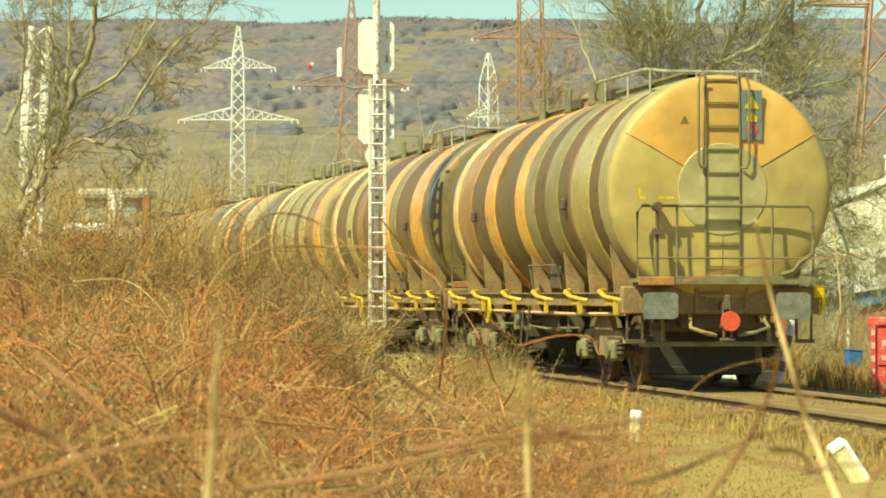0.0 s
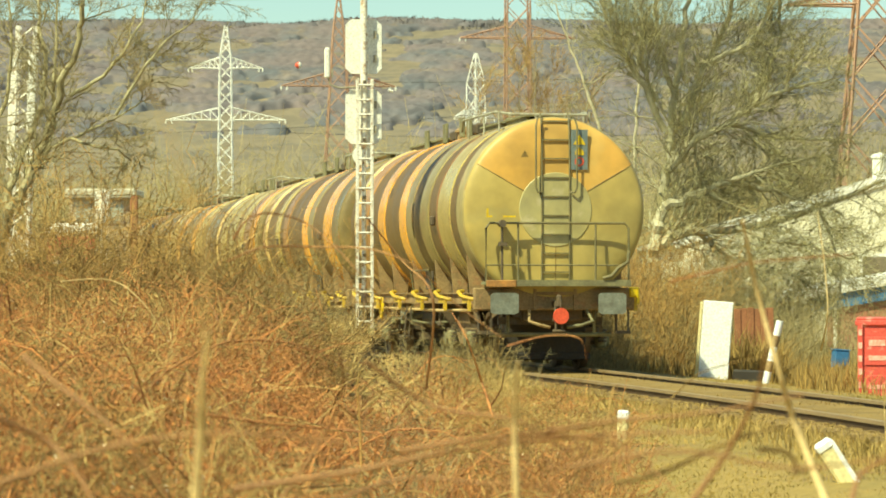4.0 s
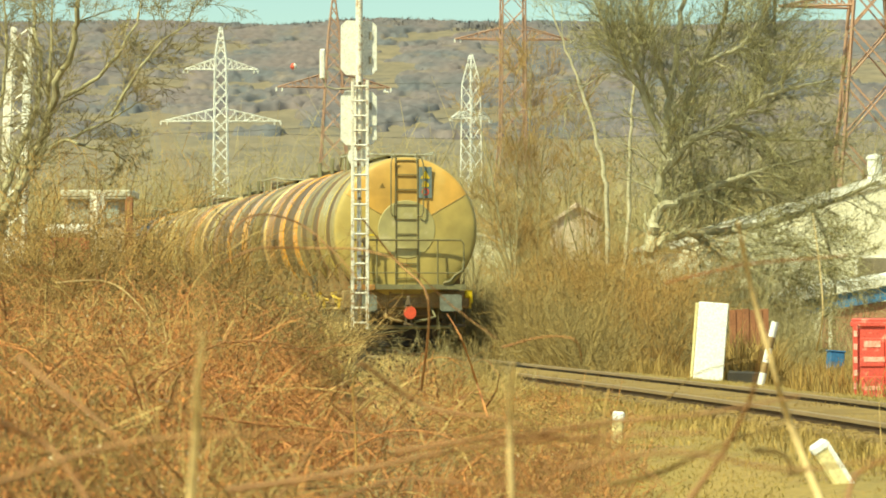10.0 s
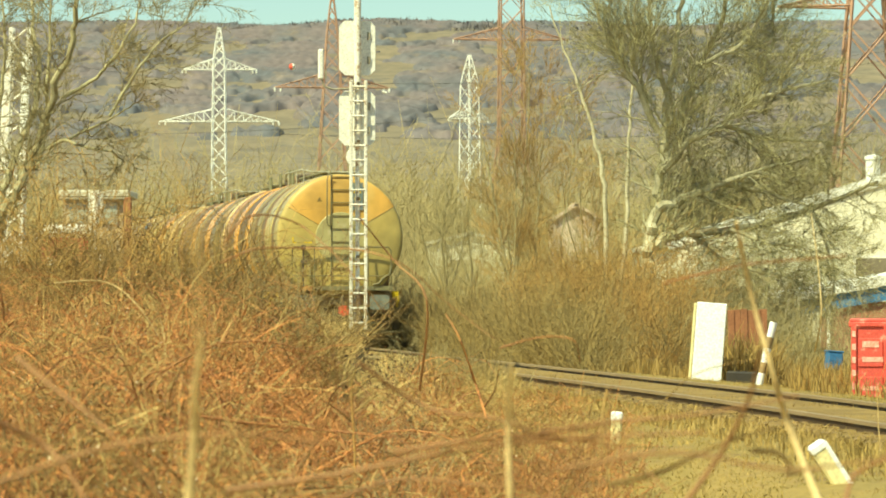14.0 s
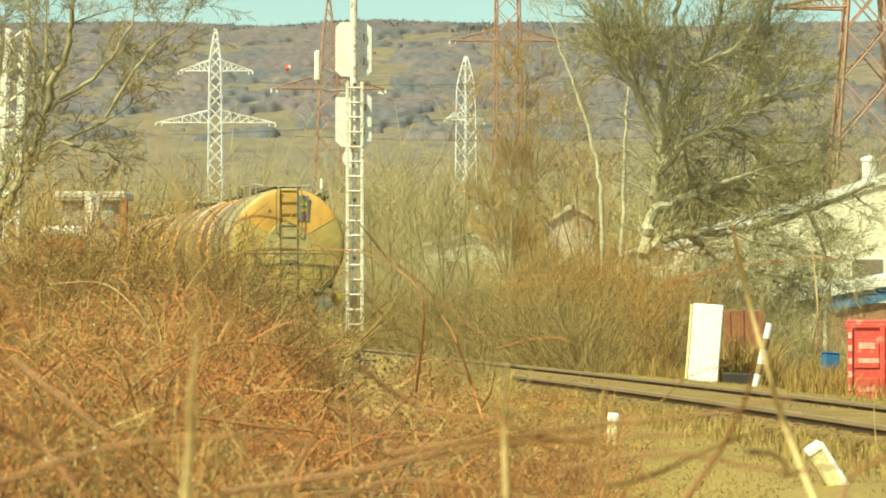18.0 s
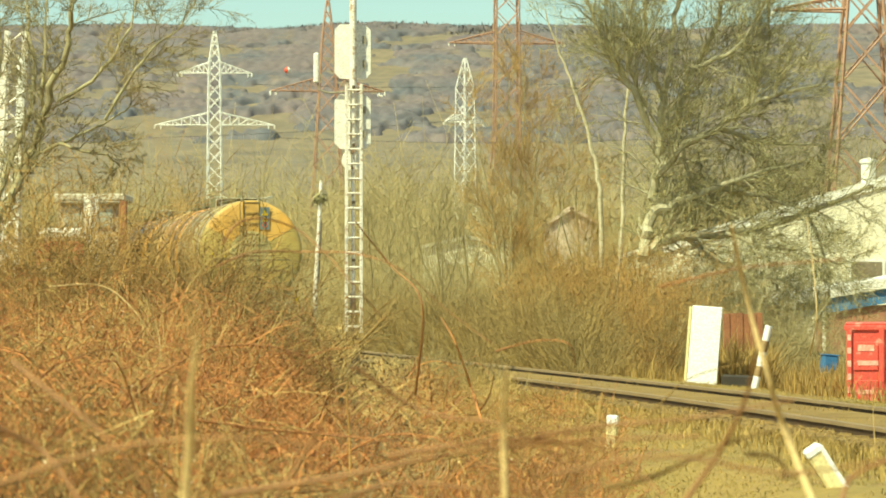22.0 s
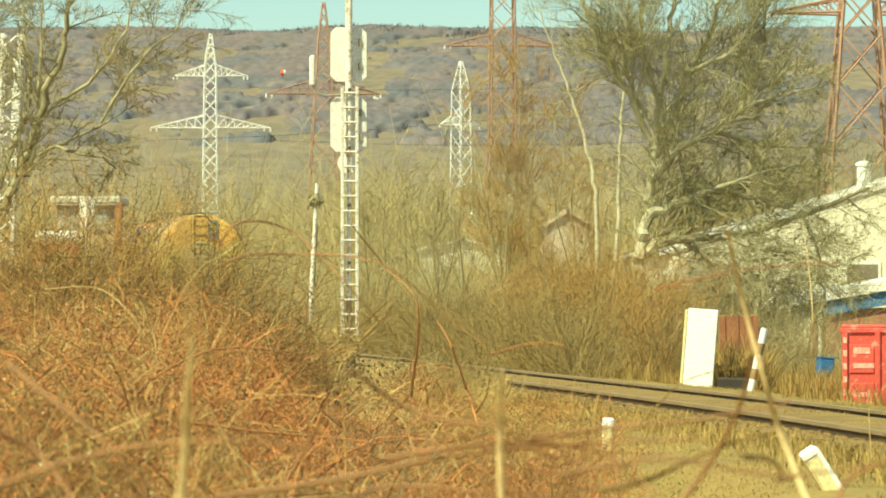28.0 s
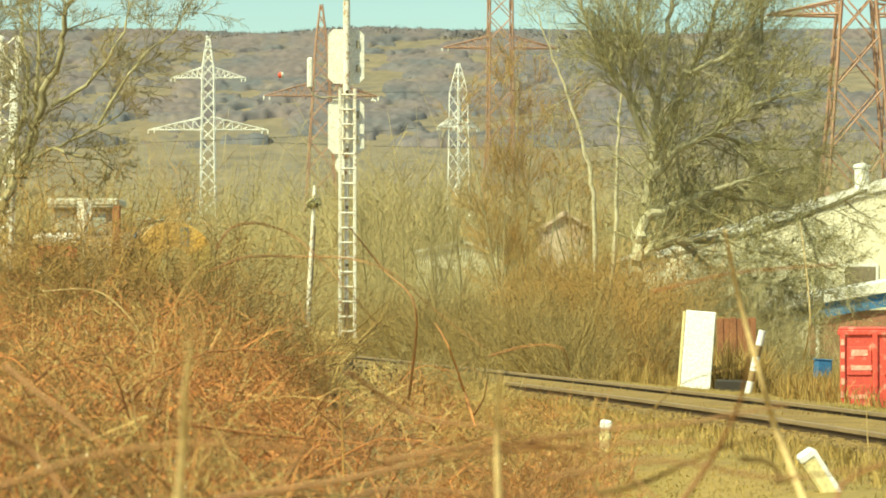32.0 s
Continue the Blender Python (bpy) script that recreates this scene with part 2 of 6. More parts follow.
# ---- mesh tools ----
class Geo:
    def __init__(self):
        self.v, self.f = [], []

    def add(self, vs, fs):
        k = len(self.v)
        self.v += [tuple(p) for p in vs]
        self.f += [tuple(i + k for i in q) for q in fs]
        return self

    def box(self, c, s, rot=None, bev=0.0):
        hx, hy, hz = s[0] / 2, s[1] / 2, s[2] / 2
        if bev:
            bev = min(bev, hx * 0.8, hy * 0.8, hz * 0.8)
            vs, idx = [], {}
            for sx in (-1, 1):
                for sy in (-1, 1):
                    for sz in (-1, 1):
                        for ax in range(3):
                            e = [hx - bev, hy - bev, hz - bev]
                            e[ax] += bev
                            idx[sx, sy, sz, ax] = len(vs)
                            vs.append(Vector((sx * e[0], sy * e[1], sz * e[2])))
            fs = []
            for ax in range(3):
                a, b = (ax + 1) % 3, (ax + 2) % 3
                for s0 in (-1, 1):
                    q = []
                    for u, w in ((-1, -1), (1, -1), (1, 1), (-1, 1)):
                        k = [0, 0, 0]
                        k[ax], k[a], k[b] = s0, u, w
                        q.append(idx[(*k, ax)])
                    fs.append(q if s0 > 0 else q[::-1])
                for u in (-1, 1):
                    for w in (-1, 1):
                        k0, k1 = [0, 0, 0], [0, 0, 0]
                        k0[a] = k1[a] = u
                        k0[b] = k1[b] = w
                        k0[ax], k1[ax] = -1, 1
                        q = [idx[(*k0, a)], idx[(*k1, a)], idx[(*k1, b)], idx[(*k0, b)]]
                        fs.append(q if u * w > 0 else q[::-1])
            for sx in (-1, 1):
                for sy in (-1, 1):
                    for sz in (-1, 1):
                        q = [idx[sx, sy, sz, i] for i in range(3)]
                        fs.append(q if sx * sy * sz > 0 else q[::-1])
        else:
            vs = [Vector((x, y, z)) for x in (-hx, hx) for y in (-hy, hy) for z in (-hz, hz)]
            fs = [(0, 1, 3, 2), (4, 6, 7, 5), (0, 4, 5, 1), (2, 3, 7, 6), (0, 2, 6, 4), (1, 5, 7, 3)]
        m = Euler([radians(a) for a in rot]).to_matrix() if rot else None
        c = Vector(c)
        return self.add([(m @ p if m else p) + c for p in vs], fs)

    def tube(self, pts, r, n=6, caps=True):
        """A tube through pts; r: one radius or one for each point."""
        pts = [Vector(p) for p in pts]
        rs = r if isinstance(r, (list, tuple)) else [r] * len(pts)
        vs, fs = [], []
        d0 = (pts[-1] - pts[0]).normalized() if (pts[-1] - pts[0]).length > 1e-6 else Vector((0, 0, 1))
        ref = Vector((0, 0, 1)) if abs(d0.z) < 0.9 else Vector((1, 0, 0))
        for i, p in enumerate(pts):
            d = pts[min(i + 1, len(pts) - 1)] - pts[max(i - 1, 0)]
            d = d.normalized() if d.length > 1e-6 else d0
            a = d.cross(ref)
            a = a.normalized() if a.length > 1e-4 else d.orthogonal().normalized()
            b = d.cross(a)
            for k in range(n):
                w = 2 * math.pi * k / n
                vs.append(p + (a * math.cos(w) + b * math.sin(w)) * rs[i])
        for i in range(len(pts) - 1):
            for k in range(n):
                j = (k + 1) % n
                fs.append((i * n + k, i * n + j, (i + 1) * n + j, (i + 1) * n + k))
        if caps:
            fs += [tuple(range(n))[::-1], tuple(range((len(pts) - 1) * n, len(pts) * n))]
        return self.add(vs, fs)

    def cyl(self, p, q, r, n=12, r1=None):
        return self.tube([p, q], [r, r if r1 is None else r1], n)

    def lathe(self, prof, m=None, n=32, a0=0.0, a1=360.0):
        """prof: (radius, height) turned about local z, then moved by m."""
        full = a1 - a0 >= 360
        cols = n if full else n + 1
        vs, fs = [], []
        for r, h in prof:
            for k in range(cols):
                w = radians(a0 + (a1 - a0) * k / n)
                vs.append(Vector((r * math.cos(w), r * math.sin(w), h)))
        for i in range(len(prof) - 1):
            for k in range(n):
                j = (k + 1) % cols
                fs.append((i * cols + k, i * cols + j, (i + 1) * cols + j, (i + 1) * cols + k))
        return self.add([m @ p for p in vs] if m else vs, fs)

    def plate(self, poly, thick, m):
        """A flat polygon in the local xy plane, extruded along local z, moved by m."""
        n = len(poly)
        vs = [m @ Vector((x, y, z)) for z in (0, thick) for x, y in poly]
        fs = [tuple(range(n))[::-1], tuple(range(n, 2 * n))] + [(i, (i + 1) % n, n + (i + 1) % n, n + i) for i in range(n)]
        return self.add(vs, fs)


def mesh_of(name, geo, material, smooth=35):
    me = bpy.data.meshes.new(name)
    me.from_pydata(geo.v, [], geo.f)
    me.materials.append(material)
    if smooth:
        me.shade_smooth()
        me.set_sharp_from_angle(angle=radians(smooth))
    return me


def thing(name, label, category, m=None, group="", kind=""):
    ob = new(name)
    if m is not None:
        ob.matrix_world = m
    return tagged(ob, label, category, group, kind)


def part(name, geo, material, parent, label="", m=None, smooth=35):
    me = geo if isinstance(geo, bpy.types.Mesh) else mesh_of(name, geo, material, smooth)
    ob = new(name, me)
    ob.parent = parent
    if m is not None:
        ob.matrix_basis = m
    return tagged(ob, label)


def solo(name, geo, material, label, category, m=None, group="", kind="", smooth=35):
    ob = new(name, geo if isinstance(geo, bpy.types.Mesh) else mesh_of(name, geo, material, smooth))
    if m is not None:
        ob.matrix_world = m
    return tagged(ob, label, category, group, kind)


# ---- the line of the track ----
_y = np.arange(-60.0, 330.0, 0.5)
_slope = np.interp(_y, [-60, 20, 33, 42, 55, 77, 85, 105, 125, 160, 330], [0.02, -0.09, -0.135, -0.166, -0.173, -0.178, -0.174, -0.207, -0.28, -0.38, -0.60])
_x = np.concatenate(([0], np.cumsum((_slope[1:] + _slope[:-1]) / 2 * 0.5)))
_x += 1.90 - np.interp(50.0, _y, _x)
_s = np.concatenate(([0], np.cumsum(np.hypot(np.diff(_x), 0.5))))


def track_x(y):
    return float(np.interp(y, _y, _x))


def on_track(s):
    """Place and heading (degrees about z) at arc length s."""
    return float(np.interp(s, _s, _x)), float(np.interp(s, _s, _y)), -math.degrees(math.atan(float(np.interp(s, _s, _slope))))


def arc_of(y):
    return float(np.interp(y, _y, _s))


def rng_noise(x, y, s, seed=0.0):
    return noise.noise(Vector((x / s, y / s, seed)))


def ground_z(x, y):
    r = math.hypot(x, y)
    z = float(np.interp(r, [0, 150, 300, 700, 1000, 1400, 2000, 2600, 3000, 4600], [-0.45, -0.45, 2.5, 24, 42, 75, 150, 228, 222, 150]))
    if r > 220:
        z += rng_noise(x, y, 500.0, 3.0) * 0.0022 * r * min(1, (r - 220) / 800) + rng_noise(x, y, 120.0, 5.0) * 0.0022 * r * min(1, (r - 220) / 800)
    else:
        z += rng_noise(x, y, 4.0, 1.0) * 0.10 + rng_noise(x, y, 0.9, 2.0) * 0.03
        u = abs(x - track_x(y))
        if u < 5:
            k = min(1, (5 - u) / 2.2)
            z = z * (1 - k) + k * (-0.17 + 0.25 * (z + 0.45)) if u > 1.25 else -0.5
    return z


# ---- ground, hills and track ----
# Distance haze is put into both base colours: greyed and low in contrast.
M["hill"] = mat("hillside_meadow_hazed", (0.20, 0.163, 0.108), (0.225, 0.178, 0.112), 45.0, 0.95, 0, 0, (0.16, 0.138, 0.105), 9.0, stretch=0.3)
M["hill_tree"] = mat("far_bare_woods_hazed", (0.178, 0.142, 0.137), (0.122, 0.124, 0.134), 48.0, 0.95, 0, 0, (0.20, 0.16, 0.13), 7.0, stretch=0.3)




def build_ground():
    angs = sorted(set([round(a, 3) for a in np.linspace(-14, 14, 113)] + [round(a, 3) for a in np.linspace(-180, 180, 61)]))
    if -180.0 in angs:
        angs.remove(-180.0)
    rads = list(np.linspace(2, 12, 6)) + list(np.linspace(14, 60, 60)) + list(np.geomspace(62, 4600, 90))
    g = Geo()
    vs = [(0, 0, ground_z(0, 0))]
    for r in rads:
        for a in angs:
            x, y = r * math.sin(radians(a)), r * math.cos(radians(a))
            vs.append((x, y, ground_z(x, y)))
    n, fs = len(angs), []
    for k in range(n):
        fs.append((0, 1 + (k + 1) % n, 1 + k))
    for i in range(len(rads) - 1):
        for k in range(n):
            j = (k + 1) % n
            fs.append((1 + i * n + k, 1 + i * n + j, 1 + (i + 1) * n + j, 1 + (i + 1) * n + k))
    g.add(vs, [q[::-1] if len(q) == 4 else q[::-1] for q in fs])
    me = mesh_of("ground", g, M["ground"], 0)
    me.materials.append(M["hill"])
    me.materials.append(M["litter"])
    me.shade_smooth()
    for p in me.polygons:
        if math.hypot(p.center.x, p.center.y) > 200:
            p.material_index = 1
        elif 6 < p.center.y < 47 and p.center.x / p.center.y < 0.005 + 0.02 * rng_noise(p.center.x, p.center.y, 1.5, 6.0):
            p.material_index = 2
    ob = new("ground", me)
    tagged(ob, "dry winter grassland rising to brown wooded hills", "ground", kind="structure")


build_ground()


def wooded(x, y):
    """Above 0 where the hillside is wooded, below on its meadows."""
    return rng_noise(x, y * 0.36, 60.0, 4.0) + 0.55 * rng_noise(x, y * 0.4, 20.0, 9.0) + 0.25 * rng_noise(x, y * 0.5, 7.0, 2.0) + float(np.interp(y, [1200, 1260, 1340, 1700, 2600], [-2, -0.5, 0.16, 0.24, 0.36]))


def hill_woods():
    """The closed canopy of the bare woods, uneven on top and open over the meadows."""
    px, ys = np.linspace(-0.17, 0.19, 420), np.linspace(1180, 2720, 230)
    g, n = Geo(), len(px)
    for y in ys:
        for p in px:
            x = p * y
            k = max(0.0, min(1.0, wooded(x, y) * 4))
            g.v.append((x, float(y), ground_z(x, y) - 6.0 + k * (9.0 + 2.0 * rng_noise(x, y, 4.0, 6.0) + 1.0 * rng_noise(x, y, 14.0, 7.0))))
    g.f = [(i * n + k, i * n + k + 1, (i + 1) * n + k + 1, (i + 1) * n + k) for i in range(len(ys) - 1) for k in range(n - 1)]
    solo("hill_woods", g, M["hill_tree"], "bare woods in patches on the hillside, colour greyed for haze", "woods", kind="stuff", smooth=180)


hill_woods()

def sweep(prof, y0, y1, step=1.0, closed=True):
    """A cross-section (u across, z) carried along the track."""
    g, ss = Geo(), np.arange(arc_of(y0), arc_of(y1), step)
    n, vs, fs = len(prof), [], []
    for s in ss:
        x, y, rz = on_track(s)
        c, sn = math.cos(radians(rz)), math.sin(radians(rz))
        vs += [(x + u * c, y + u * sn, z) for u, z in prof]
    for i in range(len(ss) - 1):
        for k in range(n if closed else n - 1):
            j = (k + 1) % n
            fs.append((i * n + k, i * n + j, (i + 1) * n + j, (i + 1) * n + k))
    if closed:
        fs += [tuple(range(n))[::-1], tuple(range((len(ss) - 1) * n, len(ss) * n))]
    return g.add(vs, fs)


def build_track():
    bed = solo("ballast_bed", sweep([(1.6, -0.6), (1.45, -0.19), (1.25, -0.14), (0.86, -0.1), (0.8, -0.16), (0.70, -0.16), (0.64, -0.07), (-0.64, -0.07), (-0.70, -0.16), (-0.8, -0.16), (-0.86, -0.1), (-1.25, -0.14), (-1.45, -0.19), (-1.6, -0.6)], -20, 240), M["ballast"],
               "brown stone ballast bed under the track", "ballast", kind="structure")
    line = thing("railway_track", "single railway track with rusty brown rails on sleepers", "track", kind="structure")
    for u in (-0.753, 0.753):
        foot = [(u - 0.07, -0.172), (u + 0.07, -0.172), (u + 0.07, -0.158), (u + 0.012, -0.14), (u + 0.012, -0.042), (u - 0.012, -0.042), (u - 0.012, -0.14), (u - 0.07, -0.158)]
        r = part("rail", sweep(foot[::-1], -20, 240), M["rail"], line)
        part("rail_head", sweep([(u - 0.034, -0.004), (u - 0.036, -0.04), (u + 0.036, -0.04), (u + 0.034, -0.004), (u + 0.028, 0.0), (u - 0.028, 0.0)], -20, 240), M["rail_head"], r)
    g = Geo().box((0, 0, -0.2), (2.6, 0.26, 0.2), bev=0.03)
    for u in (-0.753, 0.753):
        g.box((u, 0, -0.168), (0.36, 0.16, 0.018)).cyl((u - 0.11, 0, -0.17), (u - 0.11, 0, -0.12), 0.02, 6).cyl((u + 0.11, 0, -0.17), (u + 0.11, 0, -0.12), 0.02, 6)
    me = mesh_of("sleeper", g, M["sleeper"])
    for s in np.arange(arc_of(5), arc_of(150), 0.62):
        x, y, rz = on_track(float(s))
        part("sleeper", me, None, line, m=pose(x, y, 0, 0, 0, rz))
    # loose stones along the bed
    g = Geo()
    rr = random.Random(5)
    for _ in range(3500):
        s = rr.uniform(arc_of(22), arc_of(75))
        x, y, rz = on_track(s)
        u = rr.choice((-1, 1)) * rr.uniform(0.88, 1.35)
        z = -0.12 - 0.04 * (abs(u) - 0.88)
        c, sn, k = math.cos(radians(rz)), math.sin(radians(rz)), rr.uniform(0.02, 0.045)
        p = Vector((x + u * c, y + u * sn, z + k * 0.2))
        a = rr.uniform(0, 3)
        vs = [p + Vector((math.cos(a + w) * k * rr.uniform(.7, 1.2), math.sin(a + w) * k * rr.uniform(.7, 1.2), h * k)) for h in (-0.5, 0.6) for w in (0, 2.1, 4.2)]
        g.add(vs, [(2, 1, 0), (3, 4, 5), (0, 1, 4, 3), (1, 2, 5, 4), (2, 0, 3, 5)])
    solo("ballast_stones", g, M["stone"], "loose brown ballast stones between the rails", "stones", kind="stuff", smooth=0)


build_track()

# ---- tank wagons ----
HALF, R, ZC = 7.0, 1.47, 2.56
REAR = Matrix(((1, 0, 0, 0), (0, 0, -1, 0), (0, 1, 0, 0), (0, 0, 0, 1)))  # local z points to the wagon's rear


def dish(r):
    return 0.13 * math.sqrt(max(0.0, 1 - (r / R) ** 5))


def bogie(parent, y0):
    b = part("bogie", Geo().box((0, 0, 0.62), (1.9, 0.42, 0.26), bev=0.03).box((0, 0, 0.83), (0.5, 0.5, 0.2), bev=0.03), M["frame"], parent, m=pose(0, y0, 0))
    for s in (-1, 1):
        g = Geo()
        poly = [(-1.25, 0.56), (-1.15, 0.72), (-0.55, 0.72), (-0.35, 0.92), (0.35, 0.92), (0.55, 0.72), (1.15, 0.72), (1.25, 0.56), (0.6, 0.52), (0.35, 0.38), (-0.35, 0.38), (-0.6, 0.52)]
        g.plate(poly, 0.09, Matrix(((0, 0, 1, s * 1.0 - 0.045), (1, 0, 0, 0), (0, 1, 0, 0), (0, 0, 0, 1))))
        part("side_frame", g, M["frame"], b)
        part("end_beam", Geo().box((0, s * 1.3, 0.6), (1.9, 0.1, 0.16), bev=0.02).box((0, s * 1.3, 0.42), (1.3, 0.05, 0.14)), M["black"], b)
        for w in (-0.9, 0.9):
            part("axle_box", Geo().box((s * 1.06, w, 0.46), (0.2, 0.3, 0.28), bev=0.04).cyl((s * 1.15, w, 0.46), (s * 1.2, w, 0.46), 0.11, 10), M["olive"], b)
            for q in (-0.22, 0.22):
                g = Geo()
                for k in range(4):
                    g.cyl((s * 1.06, w + q, 0.42 + k * 0.06), (s * 1.06, w + q, 0.455 + k * 0.06), 0.075, 8)
                part("coil_spring", g, M["black"], b)
        for q in (-0.38, 0.38):
            part("brake_block", Geo().box((s * 0.75, q, 0.45), (0.1, 0.07, 0.3), bev=0.02), M["black"], b)
    prof = [(0.0, -0.06), (0.12, -0.07), (0.14, -0.03), (0.36, -0.02), (0.39, -0.055), (0.46, -0.06), (0.465, 0.045), (0.495, 0.05), (0.495, 0.075), (0.39, 0.075), (0.36, 0.03), (0.14, 0.04), (0.12, 0.1), (0.0, 0.1)]
    for w in (-0.9, 0.9):
        g = Geo()
        for s in (-1, 1):
            g.lathe(prof, Matrix.Translation((s * 0.74, 0, 0)) @ Matrix.Rotation(radians(-90 * s), 4, "Y"), 24)
        g.cyl((-1.1, 0, 0), (1.1, 0, 0), 0.085, 10)
        # bolts on the wheel faces show the turning
        for s in (-1, 1):
            for k in range(4):
                a = k * math.pi / 2
                g.box((s * 0.79, 0.25 * math.cos(a), 0.25 * math.sin(a)), (0.03, 0.05, 0.05))
        part("wheelset", g, M["wheel"], b, "worn steel wheels on an axle", m=pose(0, w, 0.46))


def coach_end(w, sgn, last):
    """Headstock, buffers, coupling of one end; sgn -1 is the rear."""
    e = sgn * (HALF - 0.40)
    g = Geo().box((0, e, 1.13), (2.62, 0.16, 0.36), bev=0.02)
    for x in (-0.33, 0.33):
        g.box((x, e + sgn * 0.09, 1.12), (0.05, 0.05, 0.34))
    g.box((0, e + sgn * 0.09, 1.22), (0.62, 0.05, 0.05)).box((0, e + sgn * 0.09, 1.0), (0.62, 0.05, 0.05))
    h = part("headstock", g, M["frame"], w)
    for x in (-0.875, 0.875):
        m = Matrix.Translation((x, e + sgn * 0.08, 1.06)) @ Matrix.Rotation(radians(90 * (1 if sgn < 0 else -1)), 4, "X")
        b = part("buffer", Geo().lathe([(0, 0), (0.17, 0), (0.17, 0.04), (0.12, 0.07), (0.11, 0.2), (0.085, 0.2), (0.085, 0.29)], m, 20), M["black"], w)
        part("buffer_plate", Geo().plate([(-0.225, -0.14), (-0.17, -0.17), (0.17, -0.17), (0.225, -0.14), (0.225, 0.14), (0.17, 0.17), (-0.17, 0.17), (-0.225, 0.14)], 0.035, m @ Matrix.Translation((0, 0, 0.285))), M["buffer"], b, "greased grey buffer plate")
    part("drawhook", Geo().box((0, e + sgn * 0.2, 1.05), (0.09, 0.34, 0.12), bev=0.02).box((0, e + sgn * 0.4, 1.1), (0.08, 0.08, 0.2), bev=0.02), M["black"], w)
    g = Geo()
    for x in (-0.05, 0.05):
        g.tube([(x, e + sgn * 0.36, 1.0), (x, e + sgn * 0.42, 0.8), (x, e + sgn * 0.4, 0.62)], 0.022, 6)
    g.cyl((-0.1, e + sgn * 0.41, 0.8), (0.1, e + sgn * 0.41, 0.8), 0.035, 8).cyl((-0.1, e + sgn * 0.4, 0.62), (0.1, e + sgn * 0.4, 0.62), 0.03, 8)
    part("screw_coupling", g, M["black"], w)
    for x in (-0.42, 0.52):
        part("brake_hose", Geo().tube([(x, e + sgn * 0.1, 0.95), (x * 1.1, e + sgn * 0.3, 0.78), (x * 0.75, e + sgn * 0.36, 0.72), (x * 0.3, e + sgn * 0.3, 0.68)], 0.026, 8), M["air_hose"] if x < 0 else M["olive"], w, "tan rubber brake hose")
    for x in (-1.25, 1.25):
        part("corner_step", Geo().tube([(x * 0.98, e, 0.98), (x * 0.98, e, 0.6), (x * 0.82, e, 0.6), (x * 0.82, e, 0.98)], 0.02, 6).box((x * 0.9, e + sgn * 0.04, 0.6), (0.22, 0.16, 0.05)), M["black"], w)


